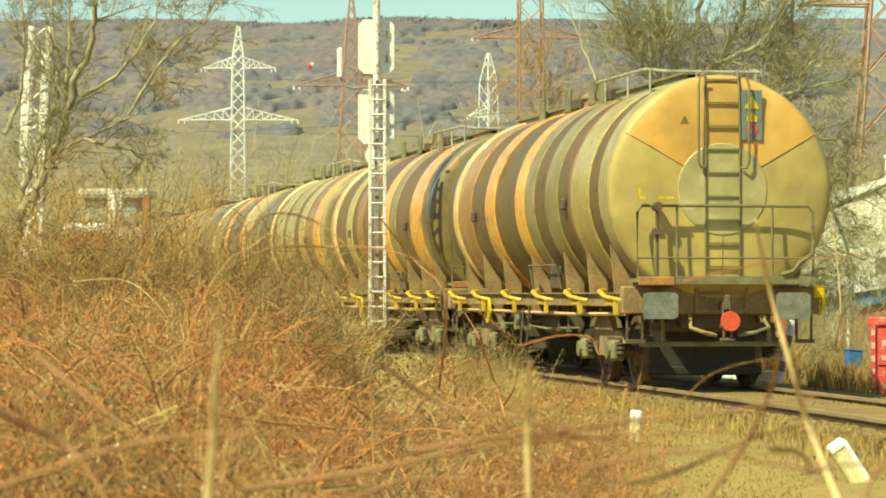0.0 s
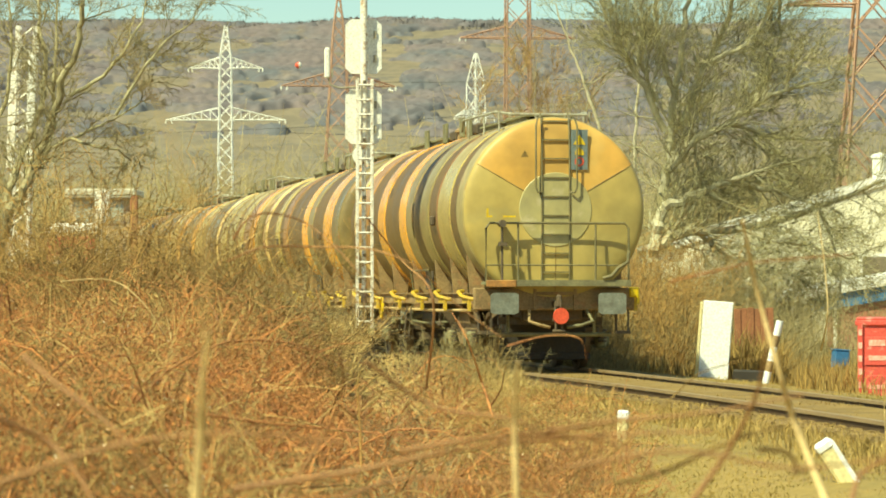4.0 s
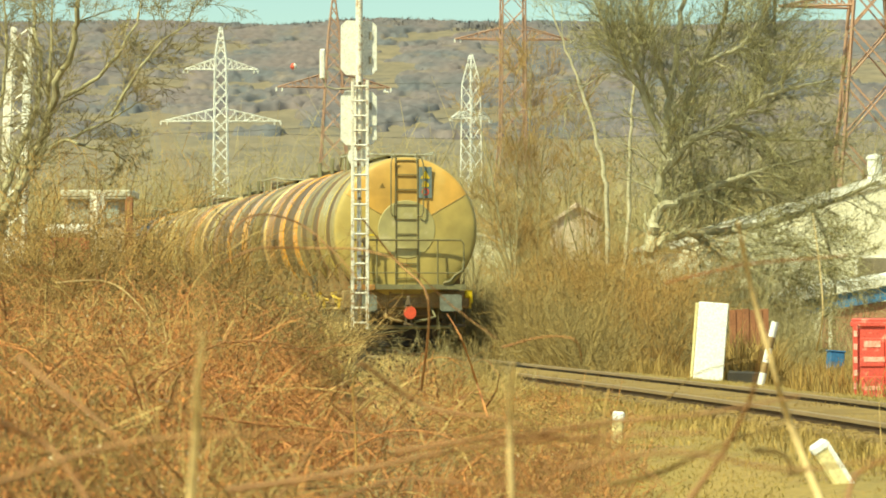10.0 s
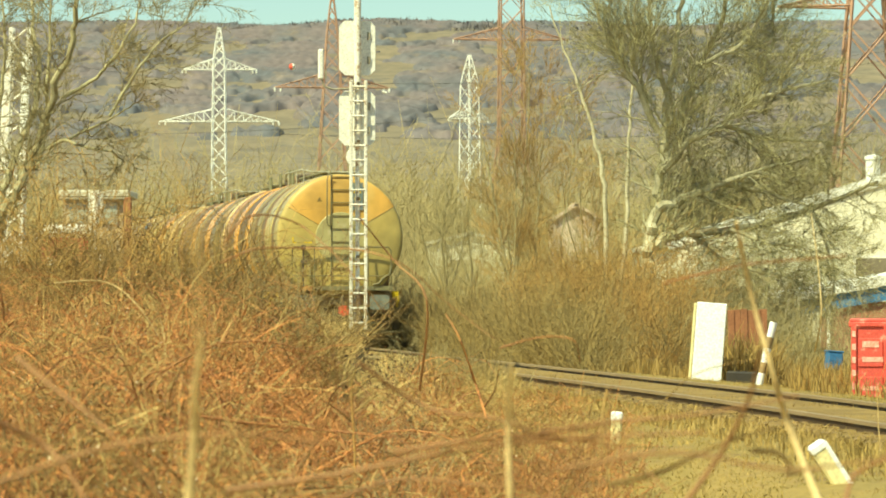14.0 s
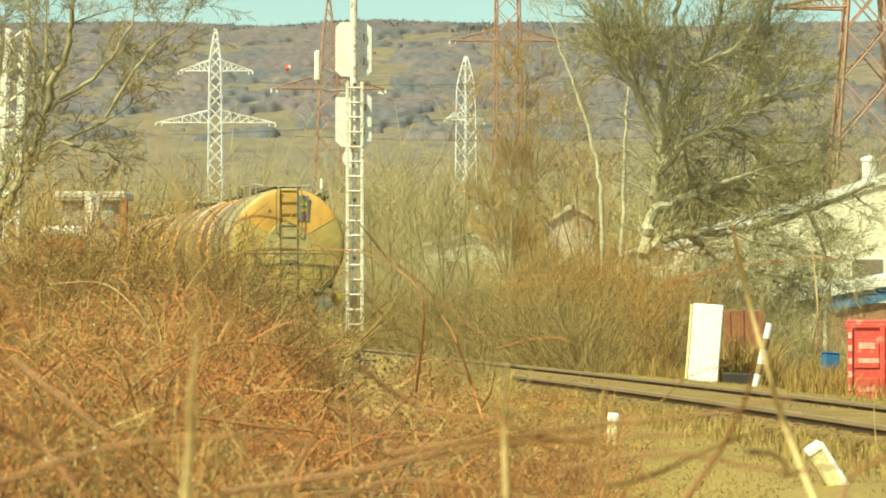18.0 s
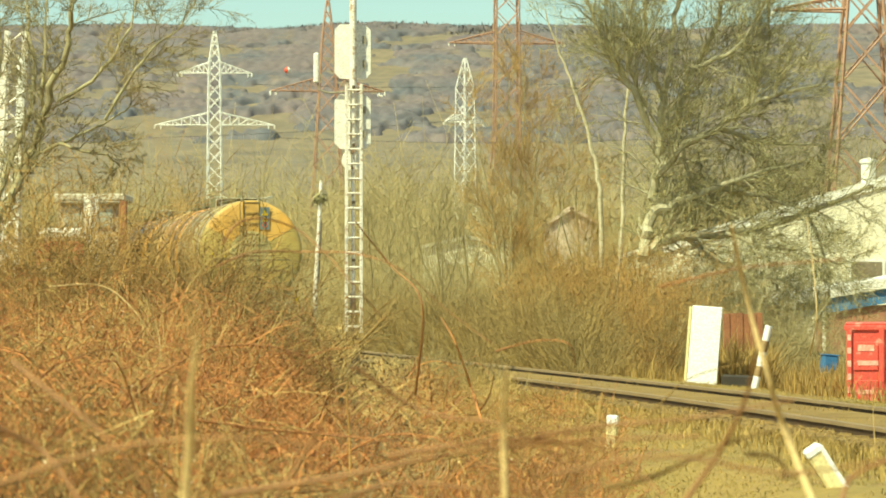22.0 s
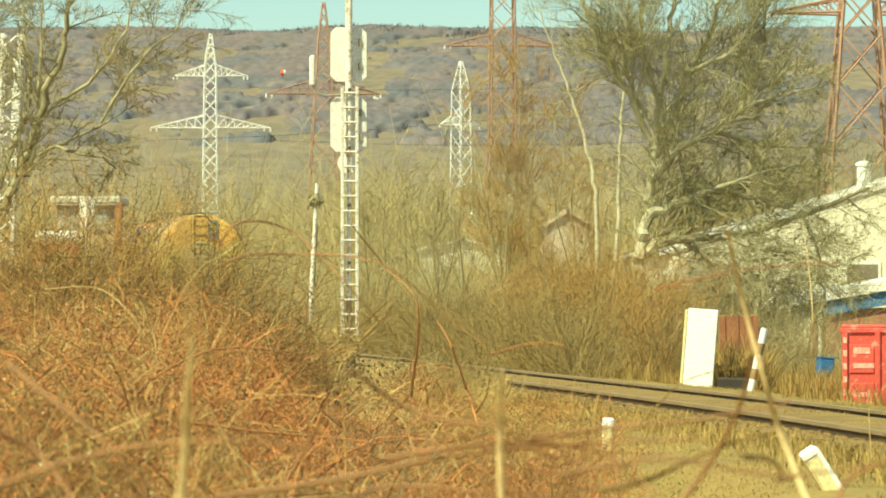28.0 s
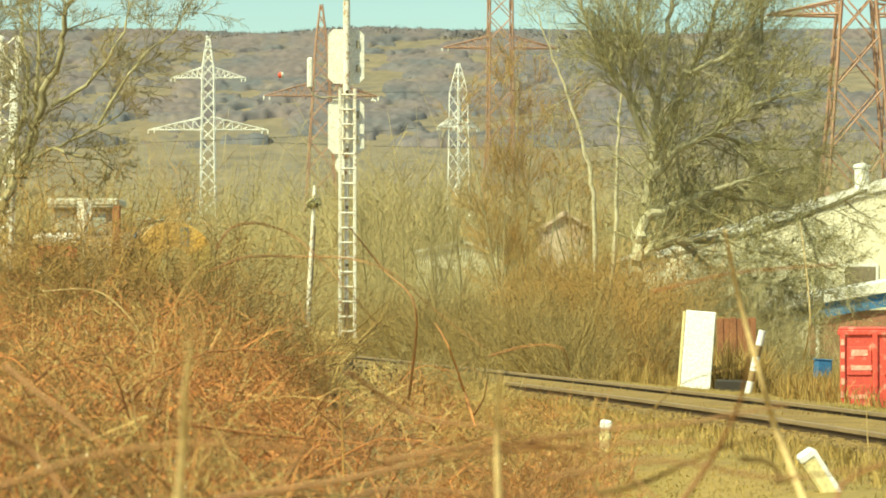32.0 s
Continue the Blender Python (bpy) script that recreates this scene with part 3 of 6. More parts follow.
def tank_wagon():
    w = thing("tank_wagon", "weathered ochre four-axle tank wagon with banded shell", "tank wagon", group="wagons of the train")
    # shell and its bands
    ym = Matrix.Translation((0, 0, ZC)) @ REAR
    shell = part("tank_shell", Geo().lathe([(R, -5.75), (R, 6.62)], ym, 48), M["tank_dark"], w, "grimy dark brown tank shell")
    # dished rear end in welded sectors
    em = Matrix.Translation((0, -6.62, ZC)) @ REAR
    rr = [R * t for t in (1, 0.985, 0.96, 0.92, 0.86, 0.78, 0.7, 0.6, 0.5, 0.4)]
    prof = [(r, dish(r)) for r in rr]
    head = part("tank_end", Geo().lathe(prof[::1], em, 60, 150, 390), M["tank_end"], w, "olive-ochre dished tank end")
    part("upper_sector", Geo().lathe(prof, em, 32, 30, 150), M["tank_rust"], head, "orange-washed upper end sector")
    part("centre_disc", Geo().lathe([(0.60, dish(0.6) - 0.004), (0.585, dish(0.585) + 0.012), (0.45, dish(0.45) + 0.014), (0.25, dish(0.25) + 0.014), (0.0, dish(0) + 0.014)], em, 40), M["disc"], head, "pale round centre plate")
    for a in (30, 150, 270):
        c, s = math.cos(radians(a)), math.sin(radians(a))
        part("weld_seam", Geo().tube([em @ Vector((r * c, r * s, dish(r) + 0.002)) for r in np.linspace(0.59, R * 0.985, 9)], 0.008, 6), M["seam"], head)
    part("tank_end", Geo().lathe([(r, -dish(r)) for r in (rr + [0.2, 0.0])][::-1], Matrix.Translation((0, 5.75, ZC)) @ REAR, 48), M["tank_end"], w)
    # frame
    for x in (-1.16, 1.16):
        part("side_sill", Geo().box((x, 0, 1.14), (0.07, 13.0, 0.15)).box((x, 0, 1.22), (0.16, 13.0, 0.02)).box((x, 0, 1.06), (0.16, 13.0, 0.02)), M["frame"], w)
    part("centre_sill", Geo().box((0, 0, 1.05), (0.42, 12.6, 0.34), bev=0.02), M["black"], w)
    for y in (-4.4, -1.6, 1.6, 4.4):
        part("cross_member", Geo().box((0, y, 1.06), (2.2, 0.16, 0.26), bev=0.02), M["frame"], w)
    for y in (-5.9, -4.4, -2.9, -0.6, 1.7, 3.4, 5.0):
        for s in (-1, 1):
            poly = [(s * 1.0, 1.22), (s * 1.24, 1.22), (s * 1.30, 1.87), (s * 1.14, 1.62), (s * 1.0, 1.48)]
            part("saddle_gusset", Geo().plate(poly if s < 0 else poly[::-1], 0.05, Matrix(((1, 0, 0, 0), (0, 0, -1, y), (0, 1, 0, 0), (0, 0, 0, 1)))), M["frame"], w)
    bogie(w, -4.35)
    bogie(w, 4.35)
    # Draft box, brake cylinder and bogie end beams added to fill the shaded underside.
    part("draft_box", Geo().box((0, -5.95, 0.92), (1.0, 1.1, 0.3), bev=0.03).box((0, -6.3, 0.78), (1.7, 0.1, 0.12)), M["black"], w)
    part("brake_beam", Geo().cyl((-1.0, -6.35, 0.56), (1.0, -6.35, 0.56), 0.035, 8).cyl((-0.7, -6.35, 0.56), (-0.7, -6.35, 0.95), 0.03, 6).cyl((0.72, -6.35, 0.56), (0.72, -6.35, 0.95), 0.03, 6), M["olive"], w)
    # Near-black plates put in for the deep shade between the wheels.
    for y in (-5.75, -5.2, -4.35, -3.6):
        part("brake_triangle", Geo().box((0, y, 0.58), (1.42, 0.07, 0.74), bev=0.02).box((0, y - 0.02, 0.2), (1.56, 0.1, 0.12), bev=0.02), M["near_black"], w, "near-black plate between the wheels, added for shade")
    part("brake_cylinder", Geo().cyl((-0.55, -2.9, 0.72), (-0.55, -2.2, 0.72), 0.22, 12), M["black"], w)
    part("hose_reel", Geo().tube([(0.72, -7.0, 1.46), (0.86, -7.02, 1.5), (0.96, -7.02, 1.62), (1.12, -7.02, 1.72), (1.14, -7.0, 1.9)], 0.03, 8), M["rail_pipe"], w, "dark end hose")
    part("corner_handle", Geo().box((1.3, -6.7, 1.24), (0.16, 0.05, 0.16), bev=0.02).box((1.36, -6.7, 1.12), (0.05, 0.05, 0.14)), M["yellow"], w, "yellow corner handle")
    coach_end(w, -1, False)
    coach_end(w, 1, False)
    # rear end platform, railing and ladder
    plat = part("end_platform", Geo().box((0, -6.8, 1.385), (2.36, 0.36, 0.05)).box((0.25, -6.985, 1.385), (1.86, 0.03, 0.1)), M["olive"], w, "olive steel end platform")
    part("platform_edge", Geo().box((-0.93, -6.99, 1.375), (0.48, 0.03, 0.11), bev=0.01), M["orange"], plat, "orange-brown platform edge")
    yr = -6.90
    rail = part("end_railing", Geo().tube([(-1.16, yr, 1.4), (-1.16, yr, 2.26), (-1.1, yr, 2.34), (1.1, yr, 2.34), (1.16, yr, 2.26), (1.16, yr, 1.4)], 0.02, 8), M["rail_pipe"], w, "dark olive tubular end railing")
    part("rail_bar", Geo().tube([(-1.16, yr, 1.67), (1.16, yr, 1.67)], 0.014, 6), M["rail_pipe"], rail)
    for x in (-0.64, 0.62):
        part("rail_post", Geo().cyl((x, yr, 1.4), (x, yr, 2.34), 0.018, 6), M["rail_pipe"], rail)
    def skin(z):
        """Depth of the ladder, close against the dished end."""
        return -6.645 - dish(min(R, abs(z - ZC)))

    zs = [1.4, 1.5, 1.7, 2.0, 2.4, 2.8, 3.2, 3.5, 3.75, 3.9, 4.0, 4.1]
    g = Geo()
    for x in (-0.225, 0.225):
        g.tube([(x, skin(z), z) for z in zs], 0.015, 6)
    lad = part("end_ladder", g, M["rail_pipe"], w, "dark steel end ladder")
    for k in range(9):
        z = 1.56 + k * 0.302
        part("rung", Geo().box((0, skin(z), z), (0.45, 0.022, 0.022)), M["rail_pipe"], lad)
    for s in (-1, 1):
        part("ladder_guard", Geo().tube([(s * 0.24, -6.795, 2.84), (s * 0.3, -6.83, 2.83), (s * 0.335, -6.835, 2.91), (s * 0.335, -6.83, 3.9), (s * 0.3, -6.795, 4.02), (s * 0.24, -6.8, 4.04)], 0.016, 6), M["rail_pipe"], lad)
    # hand brake column with yellow levers
    hb = part("hand_brake", Geo().cyl((-0.9, -6.9, 1.4), (-0.9, -6.9, 2.36), 0.022, 8).cyl((-0.9, -6.98, 2.33), (-0.9, -6.795, 2.33), 0.06, 10).box((-0.9, -6.96, 2.0), (0.14, 0.05, 0.06)), M["black"], w)
    part("brake_lever", Geo().box((-0.8, -6.98, 2.44), (0.2, 0.03, 0.03)), M["yellow"], hb, "yellow lever")
    part("brake_lever", Geo().box((-1.15, -6.98, 2.5), (0.03, 0.03, 0.14)).box((-1.12, -6.98, 2.44), (0.09, 0.03, 0.03)), M["yellow"], hb, "yellow lever")
    # warning plate beside the ladder, small triangle mark
    ps = part("warning_plate", Geo().box((0.385, -6.765, 3.52), (0.27, 0.02, 0.64)), M["sign"], w, "grey-green plate with warning symbols")
    pm = Matrix.Translation((0.385, -6.776, 3.52)) @ REAR
    part("warning_symbol", Geo().plate([(-0.1, 0.08), (0.1, 0.08), (0.0, 0.25)], 0.006, pm), M["yellow"], ps, "yellow triangle")
    part("warning_symbol", Geo().plate([(-0.07, -0.09), (0.07, -0.09), (0.07, -0.03), (0.0, 0.04), (-0.07, -0.03)], 0.006, pm), M["yellow"], ps, "yellow symbol")
    part("warning_symbol", Geo().lathe([(0.075, 0.0), (0.075, 0.006), (0.05, 0.006), (0.05, 0.0)], pm @ Matrix.Translation((0, -0.19, 0)), 16), M["red"], ps, "red ring")
    part("triangle_mark", Geo().plate([(-0.06, 0), (0.06, 0), (0.0, 0.11)], 0.01, Matrix.Translation((-0.50, -6.735, 3.40)) @ Euler((radians(10), 0, 0)).to_matrix().to_4x4() @ REAR), M["seam"], w, "small brown triangle mark")
    # top walkway with pale railing, dome and guards
    for y in (-5.2, -3.1, 2.4, 4.4):
        part("walkway", Geo().box((0, y, 4.10), (0.72, 1.9, 0.035)).box((-0.3, y, 4.05), (0.05, 1.7, 0.1)).box((0.3, y, 4.05), (0.05, 1.7, 0.1)), M["olive"], w)
    pr = part("top_railing", Geo().tube([(-0.72, -2.4, 4.02), (-0.75, -2.7, 4.20), (-0.75, -5.6, 4.18), (-0.6, -6.35, 4.10), (0.6, -6.35, 4.10), (0.75, -5.6, 4.18), (0.75, -2.7, 4.20), (0.72, -2.4, 4.02)], 0.022, 8), M["pale_pipe"], w, "pale worn pipe railing on the roof")
    for y in (-3.2, -4.6, -5.9):
        for x in (-0.75, 0.75):
            part("rail_post", Geo().cyl((x, y, 3.78), (x, y, 4.17), 0.016, 6), M["pale_pipe"], pr)
    for x in (-0.24, 0.24, 0.55):
        part("rail_post", Geo().cyl((x, -6.35, 3.85), (x, -6.35, 4.1), 0.016, 6), M["pale_pipe"], pr)
    part("manhole_dome", Geo().lathe([(0.36, 3.95), (0.36, 4.14), (0.40, 4.14), (0.40, 4.18), (0.3, 4.24), (0.0, 4.26)], Matrix.Translation((0, 0, 0)), 24), M["frame"], w)
    for y, zz in ((-1.5, 4.22), (-0.8, 4.24), (0.9, 4.22), (2.9, 4.2)):
        for x in (-0.42, 0.42):
            part("guard_board", Geo().box((x, y, zz - 0.06), (0.05, 0.34, 0.36), bev=0.01), M["olive"], w)
    for y, z, ln in ((-0.85, 4.15, 0.5), (1.3, 4.13, 0.6)):
        part("valve_box", Geo().box((0, y, z), (0.46, ln, 0.2), bev=0.03), M["black"], w)
    # side fittings
    for s in (-1, 1):
        for y in (-6.1, -3.9, -1.6, 0.8, 3.4, 5.6):
            part("step_bracket", Geo().tube([(s * 1.27, y - 0.5, 1.12), (s * 1.37, y - 0.45, 1.14), (s * 1.38, y + 0.1, 1.17), (s * 1.37, y + 0.5, 1.24), (s * 1.27, y + 0.6, 1.26)], 0.035, 6).box((s * 1.36, y - 0.42, 1.05), (0.05, 0.08, 0.22)).box((s * 1.355, y - 0.1, 1.1), (0.04, 0.5, 0.07)), M["yellow_worn"], w, "yellow safety handle")
        part("brake_rod", Geo().tube([(s * 1.12, -3.2, 0.74), (s * 1.12, -1.0, 0.7), (s * 1.12, 1.4, 0.76), (s * 1.12, 3.2, 0.74)], 0.022, 6), M["olive"], w)
        part("air_pipe", Geo().tube([(s * 1.2, -6.3, 0.95), (s * 1.22, -3.0, 0.93), (s * 1.22, 3.0, 0.95), (s * 1.2, 6.2, 0.95)], 0.028, 6), M["stalk"], w, "dusty tan air pipe")
        for y in (-2.6, -1.9, 0.3, 1.3, 2.4):
            part("hanger", Geo().box((s * 1.14, y, 0.86), (0.04, 0.09, 0.34), bev=0.01).box((s * 1.14, y, 0.7), (0.08, 0.16, 0.08), bev=0.015), M["olive"] if y > 0 else M["black"], w)
        part("hand_wheel", Geo().lathe([(0.17, -0.015), (0.2, -0.015), (0.2, 0.015), (0.17, 0.015), (0.17, -0.015)], Matrix.Translation((s * 1.3, 2.9, 0.95)) @ Matrix.Rotation(radians(90), 4, "Y"), 18).box((s * 1.3, 2.9, 0.95), (0.02, 0.36, 0.025)).box((s * 1.3, 2.9, 0.95), (0.02, 0.025, 0.36)), M["yellow"], w, "yellow brake hand wheel")
        part("side_step", Geo().tube([(s * 1.25, -0.25, 1.0), (s * 1.3, -0.25, 0.45), (s * 1.3, 0.2, 0.45), (s * 1.25, 0.2, 1.0)], 0.018, 6).box((s * 1.32, -0.02, 0.45), (0.16, 0.44, 0.03)), M["black"], w)
        part("air_tank", Geo().cyl((s * 0.8, -1.2, 0.78), (s * 0.8, 0.2, 0.78), 0.18, 12), M["black"], w)
        part("data_board", Geo().box((s * 1.25, -2.2, 1.45), (0.03, 0.7, 0.32), bev=0.01), M["black"], w)
        part("drain_pipe", Geo().tube([(s * 0.3, 0.6, 1.3), (s * 0.7, 0.6, 0.85), (s * 1.2, 0.6, 0.82)], 0.06, 8).cyl((s * 1.2, 0.6, 0.82), (s * 1.3, 0.6, 0.82), 0.09, 10), M["buffer"], w)
        for y in (-3.9, 3.1):
            part("hook_eye", Geo().box((s * (R + 0.03), y, ZC - 0.12), (0.08, 0.12, 0.16), bev=0.02), M["black"], w)
        part("long_handrail", Geo().tube([(s * 1.3, -2.8, 1.28), (s * 1.36, -2.8, 1.62), (s * 1.36, -0.8, 1.62), (s * 1.3, -0.8, 1.28)], 0.016, 6), M["rail_pipe"], w)
    return w


def dress(w, bands):
    """Cladding bands and straps round one wagon's shell: (from, to, material), counted from the rear."""
    shell = [o for o in w.children if o.name.startswith("tank_shell")][0]
    ym = Matrix.Translation((0, 0, ZC)) @ REAR
    for y0, y1, kind in bands:
        a, b = -y1, -y0
        h = 0.05 if kind == "strap" else 0.02
        e = min(0.03, (b - a) * 0.3)
        part("strap" if kind == "strap" else "tank_band", Geo().lathe([(R - 0.004, a), (R + h, a + e), (R + h + 0.006, (a + b) / 2), (R + h, b - e), (R - 0.004, b)], ym, 56), M[kind], shell, BAND_LOOK[kind])


BAND_LOOK = dict(band_pale="pale olive-grey cladding band", band_olive="olive-brown cladding band", band_grey="weathered grey-green cladding band", band_orange="glossy orange cladding band",
                 band_rust="rust-brown cladding band", strap="bright worn ring strap", ring="narrow rusty seam ring", rim="pale olive end rim")
LOOKS = (
    ((-6.62, -6.04, "rim"), (-5.42, -4.30, "band_pale"), (-4.30, -4.12, "ring"), (-3.38, -2.55, "band_grey"), (-1.72, -1.02, "band_olive"), (-1.0, -0.28, "band_orange"),
     (1.38, 2.18, "band_orange"), (3.42, 4.66, "band_rust"), (4.66, 4.95, "strap")),
    ((-6.62, -5.62, "band_olive"), (-5.6, -4.36, "band_orange"), (-2.7, -1.9, "band_olive"), (-1.85, -1.0, "band_orange"), (1.5, 2.3, "band_rust"), (3.0, 3.75, "band_pale"), (5.35, 5.62, "strap"), (5.62, 6.1, "band_rust")),
    ((-6.62, -6.2, "rim"), (-6.0, -5.0, "band_orange"), (-5.0, -3.9, "band_rust"), (-3.5, -2.5, "band_pale"), (-1.6, -0.2, "band_grey"), (0.5, 1.9, "band_pale"), (2.6, 2.8, "strap"), (3.5, 4.6, "band_olive"), (5.2, 6.0, "band_olive")),
    ((-6.62, -5.2, "band_pale"), (-4.9, -4.1, "band_orange"), (-3.3, -1.8, "band_olive"), (-1.0, -0.2, "band_orange"), (0.8, 2.0, "band_pale"), (2.5, 2.7, "strap"), (3.4, 5.6, "band_olive")),
    ((-6.62, -6.0, "rim"), (-5.0, -3.6, "band_rust"), (-2.6, -1.2, "band_pale"), (-0.2, 0.5, "band_orange"), (1.6, 3.2, "band_olive"), (4.6, 5.3, "band_orange")))

last = tank_wagon()
WAGONS = [last] + [copy_thing(last, pose(0, 0, 0)) for _ in range(6)]
# Wagons ahead of the last one get a darker colour on their tank ends.
darker = {}
for k, w in enumerate(WAGONS):
    dress(w, LOOKS[k] if k < 5 else LOOKS[2 + k % 3])
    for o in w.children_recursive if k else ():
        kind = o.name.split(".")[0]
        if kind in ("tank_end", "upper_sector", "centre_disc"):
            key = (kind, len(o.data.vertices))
            if key not in darker:
                darker[key] = o.data.copy()
                darker[key].materials[0] = M["end_grimy"]
            o.data = darker[key]
            tagged(o, "dark olive-brown tank end")
disc = part("tail_disc", Geo().lathe([(0.0, 0.012), (0.125, 0.012), (0.13, 0.0), (0.125, -0.012), (0.0, -0.012)], Matrix.Translation((0.02, -7.07, 0.86)) @ REAR @ Euler((0, 0, 0)).to_matrix().to_4x4(), 24), M["red"], last, "round red tail disc")
part("disc_stem", Geo().cyl((0.02, -7.05, 0.9), (0.02, -7.05, 1.12), 0.012, 6), M["black"], disc)
tagged(last, "weathered ochre tank wagon closing the train, red tail disc")


# ---- signal mast, posts and small trackside things ----
def octagon(w, h, c):
    return [(-w / 2 + c, -h / 2), (w / 2 - c, -h / 2), (w / 2, -h / 2 + c), (w / 2, h / 2 - c), (w / 2 - c, h / 2), (-w / 2 + c, h / 2), (-w / 2, h / 2 - c), (-w / 2, -h / 2 + c)]


def signal_mast():
    s = thing("railway_signal", "white railway signal mast with ladder, seen from behind", "signal", pose(-1.125, 52.57, -0.037, 0, 0, 9.9))
    s.scale = (1.031, 1.031, 1.031)
    part("base", Geo().box((0.0, 0, -0.05), (0.2, 0.26, 0.9), bev=0.03).box((0.0, -0.02, 0.5), (0.12, 0.12, 0.5), bev=0.02), M["black"], s, "dark footing post")
    part("pole", Geo().cyl((0.0, 0.02, 3.6), (0.0, 0.02, 6.2), 0.058, 14), M["worn_white"], s)
    part("lower_pole", Geo().cyl((0.0, 0.02, 1.3), (0.0, 0.02, 3.6), 0.036, 12), M["worn_white"], s)
    part("pole_foot", Geo().cyl((0.0, 0.02, 0.3), (0.0, 0.02, 1.3), 0.05, 12), M["rust_mast"], s, "rust-stained dark foot of the pole")
    part("pole_cap", Geo().lathe([(0.05, 6.18), (0.05, 6.22), (0.0, 6.25)], Matrix.Translation((0, 0.02, 0)), 12), M["cement"], s)
    lad = part("ladder", Geo().box((-0.122, -0.08, 2.70), (0.052, 0.03, 4.1), bev=0.006).box((0.122, -0.08, 2.70), (0.052, 0.03, 4.1), bev=0.006), M["worn_white"], s, "white ladder with chipped paint")
    for k in range(17):
        part("rung", Geo().cyl((-0.118, -0.08, 0.76 + k * 0.243), (0.118, -0.08, 0.76 + k * 0.243), 0.021, 6), M["worn_white"], lad)
    for k in range(5):
        part("bracket", Geo().box((0, 0.0, 0.9 + k * 0.95), (0.05, 0.16, 0.05)), M["black"], s)
    for z in (5.30, 4.14):
        hd = part("signal_head", Geo().plate(octagon(0.60, 0.9, 0.09), 0.03, Matrix.Translation((0.012, 0.16, z)) @ Matrix(((1, 0, 0, 0), (0, 0, -1, 0), (0, 1, 0, 0), (0, 0, 0, 1)))), M["white"], s, "white chamfered signal backboard")
        part("lamp_box", Geo().box((0.0, 0.19, z), (0.30, 0.06, 0.7), bev=0.015), M["black"], hd)
        for dz in (-0.22, 0.0, 0.22):
            part("lamp_hood", Geo().lathe([(0.09, 0), (0.095, -0.06), (0.085, -0.06), (0.08, 0)], Matrix.Translation((0.0, 0.22, z + dz)) @ REAR, 14), M["black"], hd)
        for dz in (-0.2, 0.2):
            part("hinge", Geo().box((0.2, 0.13, z + dz), (0.05, 0.06, 0.12)), M["cement"], hd)
    part("lower_disc", Geo().lathe([(0, 0), (0.17, 0), (0.17, -0.03), (0, -0.03)], Matrix.Translation((0, 0.14, 3.50)) @ REAR, 20), M["white"], s)
    part("side_lamp", Geo().box((-0.60, 0.1, 5.02), (0.085, 0.1, 0.5), bev=0.02), M["white"], s, "slim white side unit")
    part("side_bracket", Geo().tube([(-0.58, 0.1, 4.78), (-0.55, 0.1, 4.66), (-0.4, 0.1, 4.61), (0, 0.08, 4.63)], 0.018, 6).box((-0.52, 0.1, 4.85), (0.03, 0.05, 0.14)), M["cement"], s)
    part("insulator", Geo().cyl((0.42, 0.1, 4.58), (0.5, 0.1, 4.56), 0.02, 8), M["white"], s)


signal_mast()


def slab():
    b = thing("trackside_board", "whitewashed concrete board standing beside the track", "board", pose(4.901, 54.0, -0.320, 0, 4.5, -6))
    part("face", Geo().box((0.02, 0, 0.66), (0.52, 0.09, 1.5), bev=0.012), M["slab"], b)
    part("side_edge", Geo().box((-0.273, 0.025, 0.65), (0.045, 0.1, 1.47), bev=0.008), M["cream_post"], b, "yellowed weathered edge strip")


slab()


def banded_post():
    p = thing("marker_post", "short leaning post with white and dark bands", "post", pose(5.114, 47.5, -0.268, 3, 13, 0))
    z = 0.0
    for k, h in enumerate((0.30, 0.165, 0.225, 0.175, 0.235)):
        part("band", Geo().lathe([(0.0, z), (0.056, z), (0.056, z + h), (0.0, z + h)], None, 12), M["slab"] if k % 2 == 0 else M["frame"], p)
        z += h


banded_post()


def crate():
    c = thing("red_container", "red plastic container with embossed panels, faded lettering", "container", pose(7.1, 45.5, -0.5, 0, 0, -8))
    W, H, D = 1.62, 1.32, 1.1
    part("body", Geo().box((0, 0, H / 2), (W, D, H), bev=0.03), M["crate"], c)
    for x in (-0.77, -0.30, 0.30, 0.77):
        part("rib", Geo().box((x, -D / 2 - 0.02, H / 2), (0.08, 0.05, H * 0.98), bev=0.012), M["crate"], c)
    part("rim", Geo().box((0, 0, H - 0.03), (W + 0.07, D + 0.07, 0.08), bev=0.015), M["crate"], c)
    for x in (-0.53, 0.0, 0.53):
        for z in (0.32, 0.88):
            part("panel", Geo().box((x, -D / 2 - 0.008, z), (0.36, 0.025, 0.42), bev=0.01), M["crate"], c)
    # A column of small pale pink patches on the left rib.
    for k in range(6):
        part("scuff", Geo().box((-0.77, -D / 2 - 0.047, 0.2 + k * 0.19), (0.055, 0.008, 0.09), bev=0.003), M["crate_pale"], c, "small pale pink patch")
    for x, z, w, h in ((-0.53, 1.0, 0.24, 0.09), (-0.5, 0.78, 0.3, 0.07), (-0.53, 0.36, 0.22, 0.06), (0.02, 0.9, 0.26, 0.08)):
        part("lettering_bar", Geo().box((x, -D / 2 - 0.023, z), (w, 0.008, h)), M["crate_pale"], c, "faded pale lettering bar")
    part("lid", Geo().box((0, 0, H + 0.025), (W + 0.04, D + 0.04, 0.05), bev=0.02), M["crate"], c)


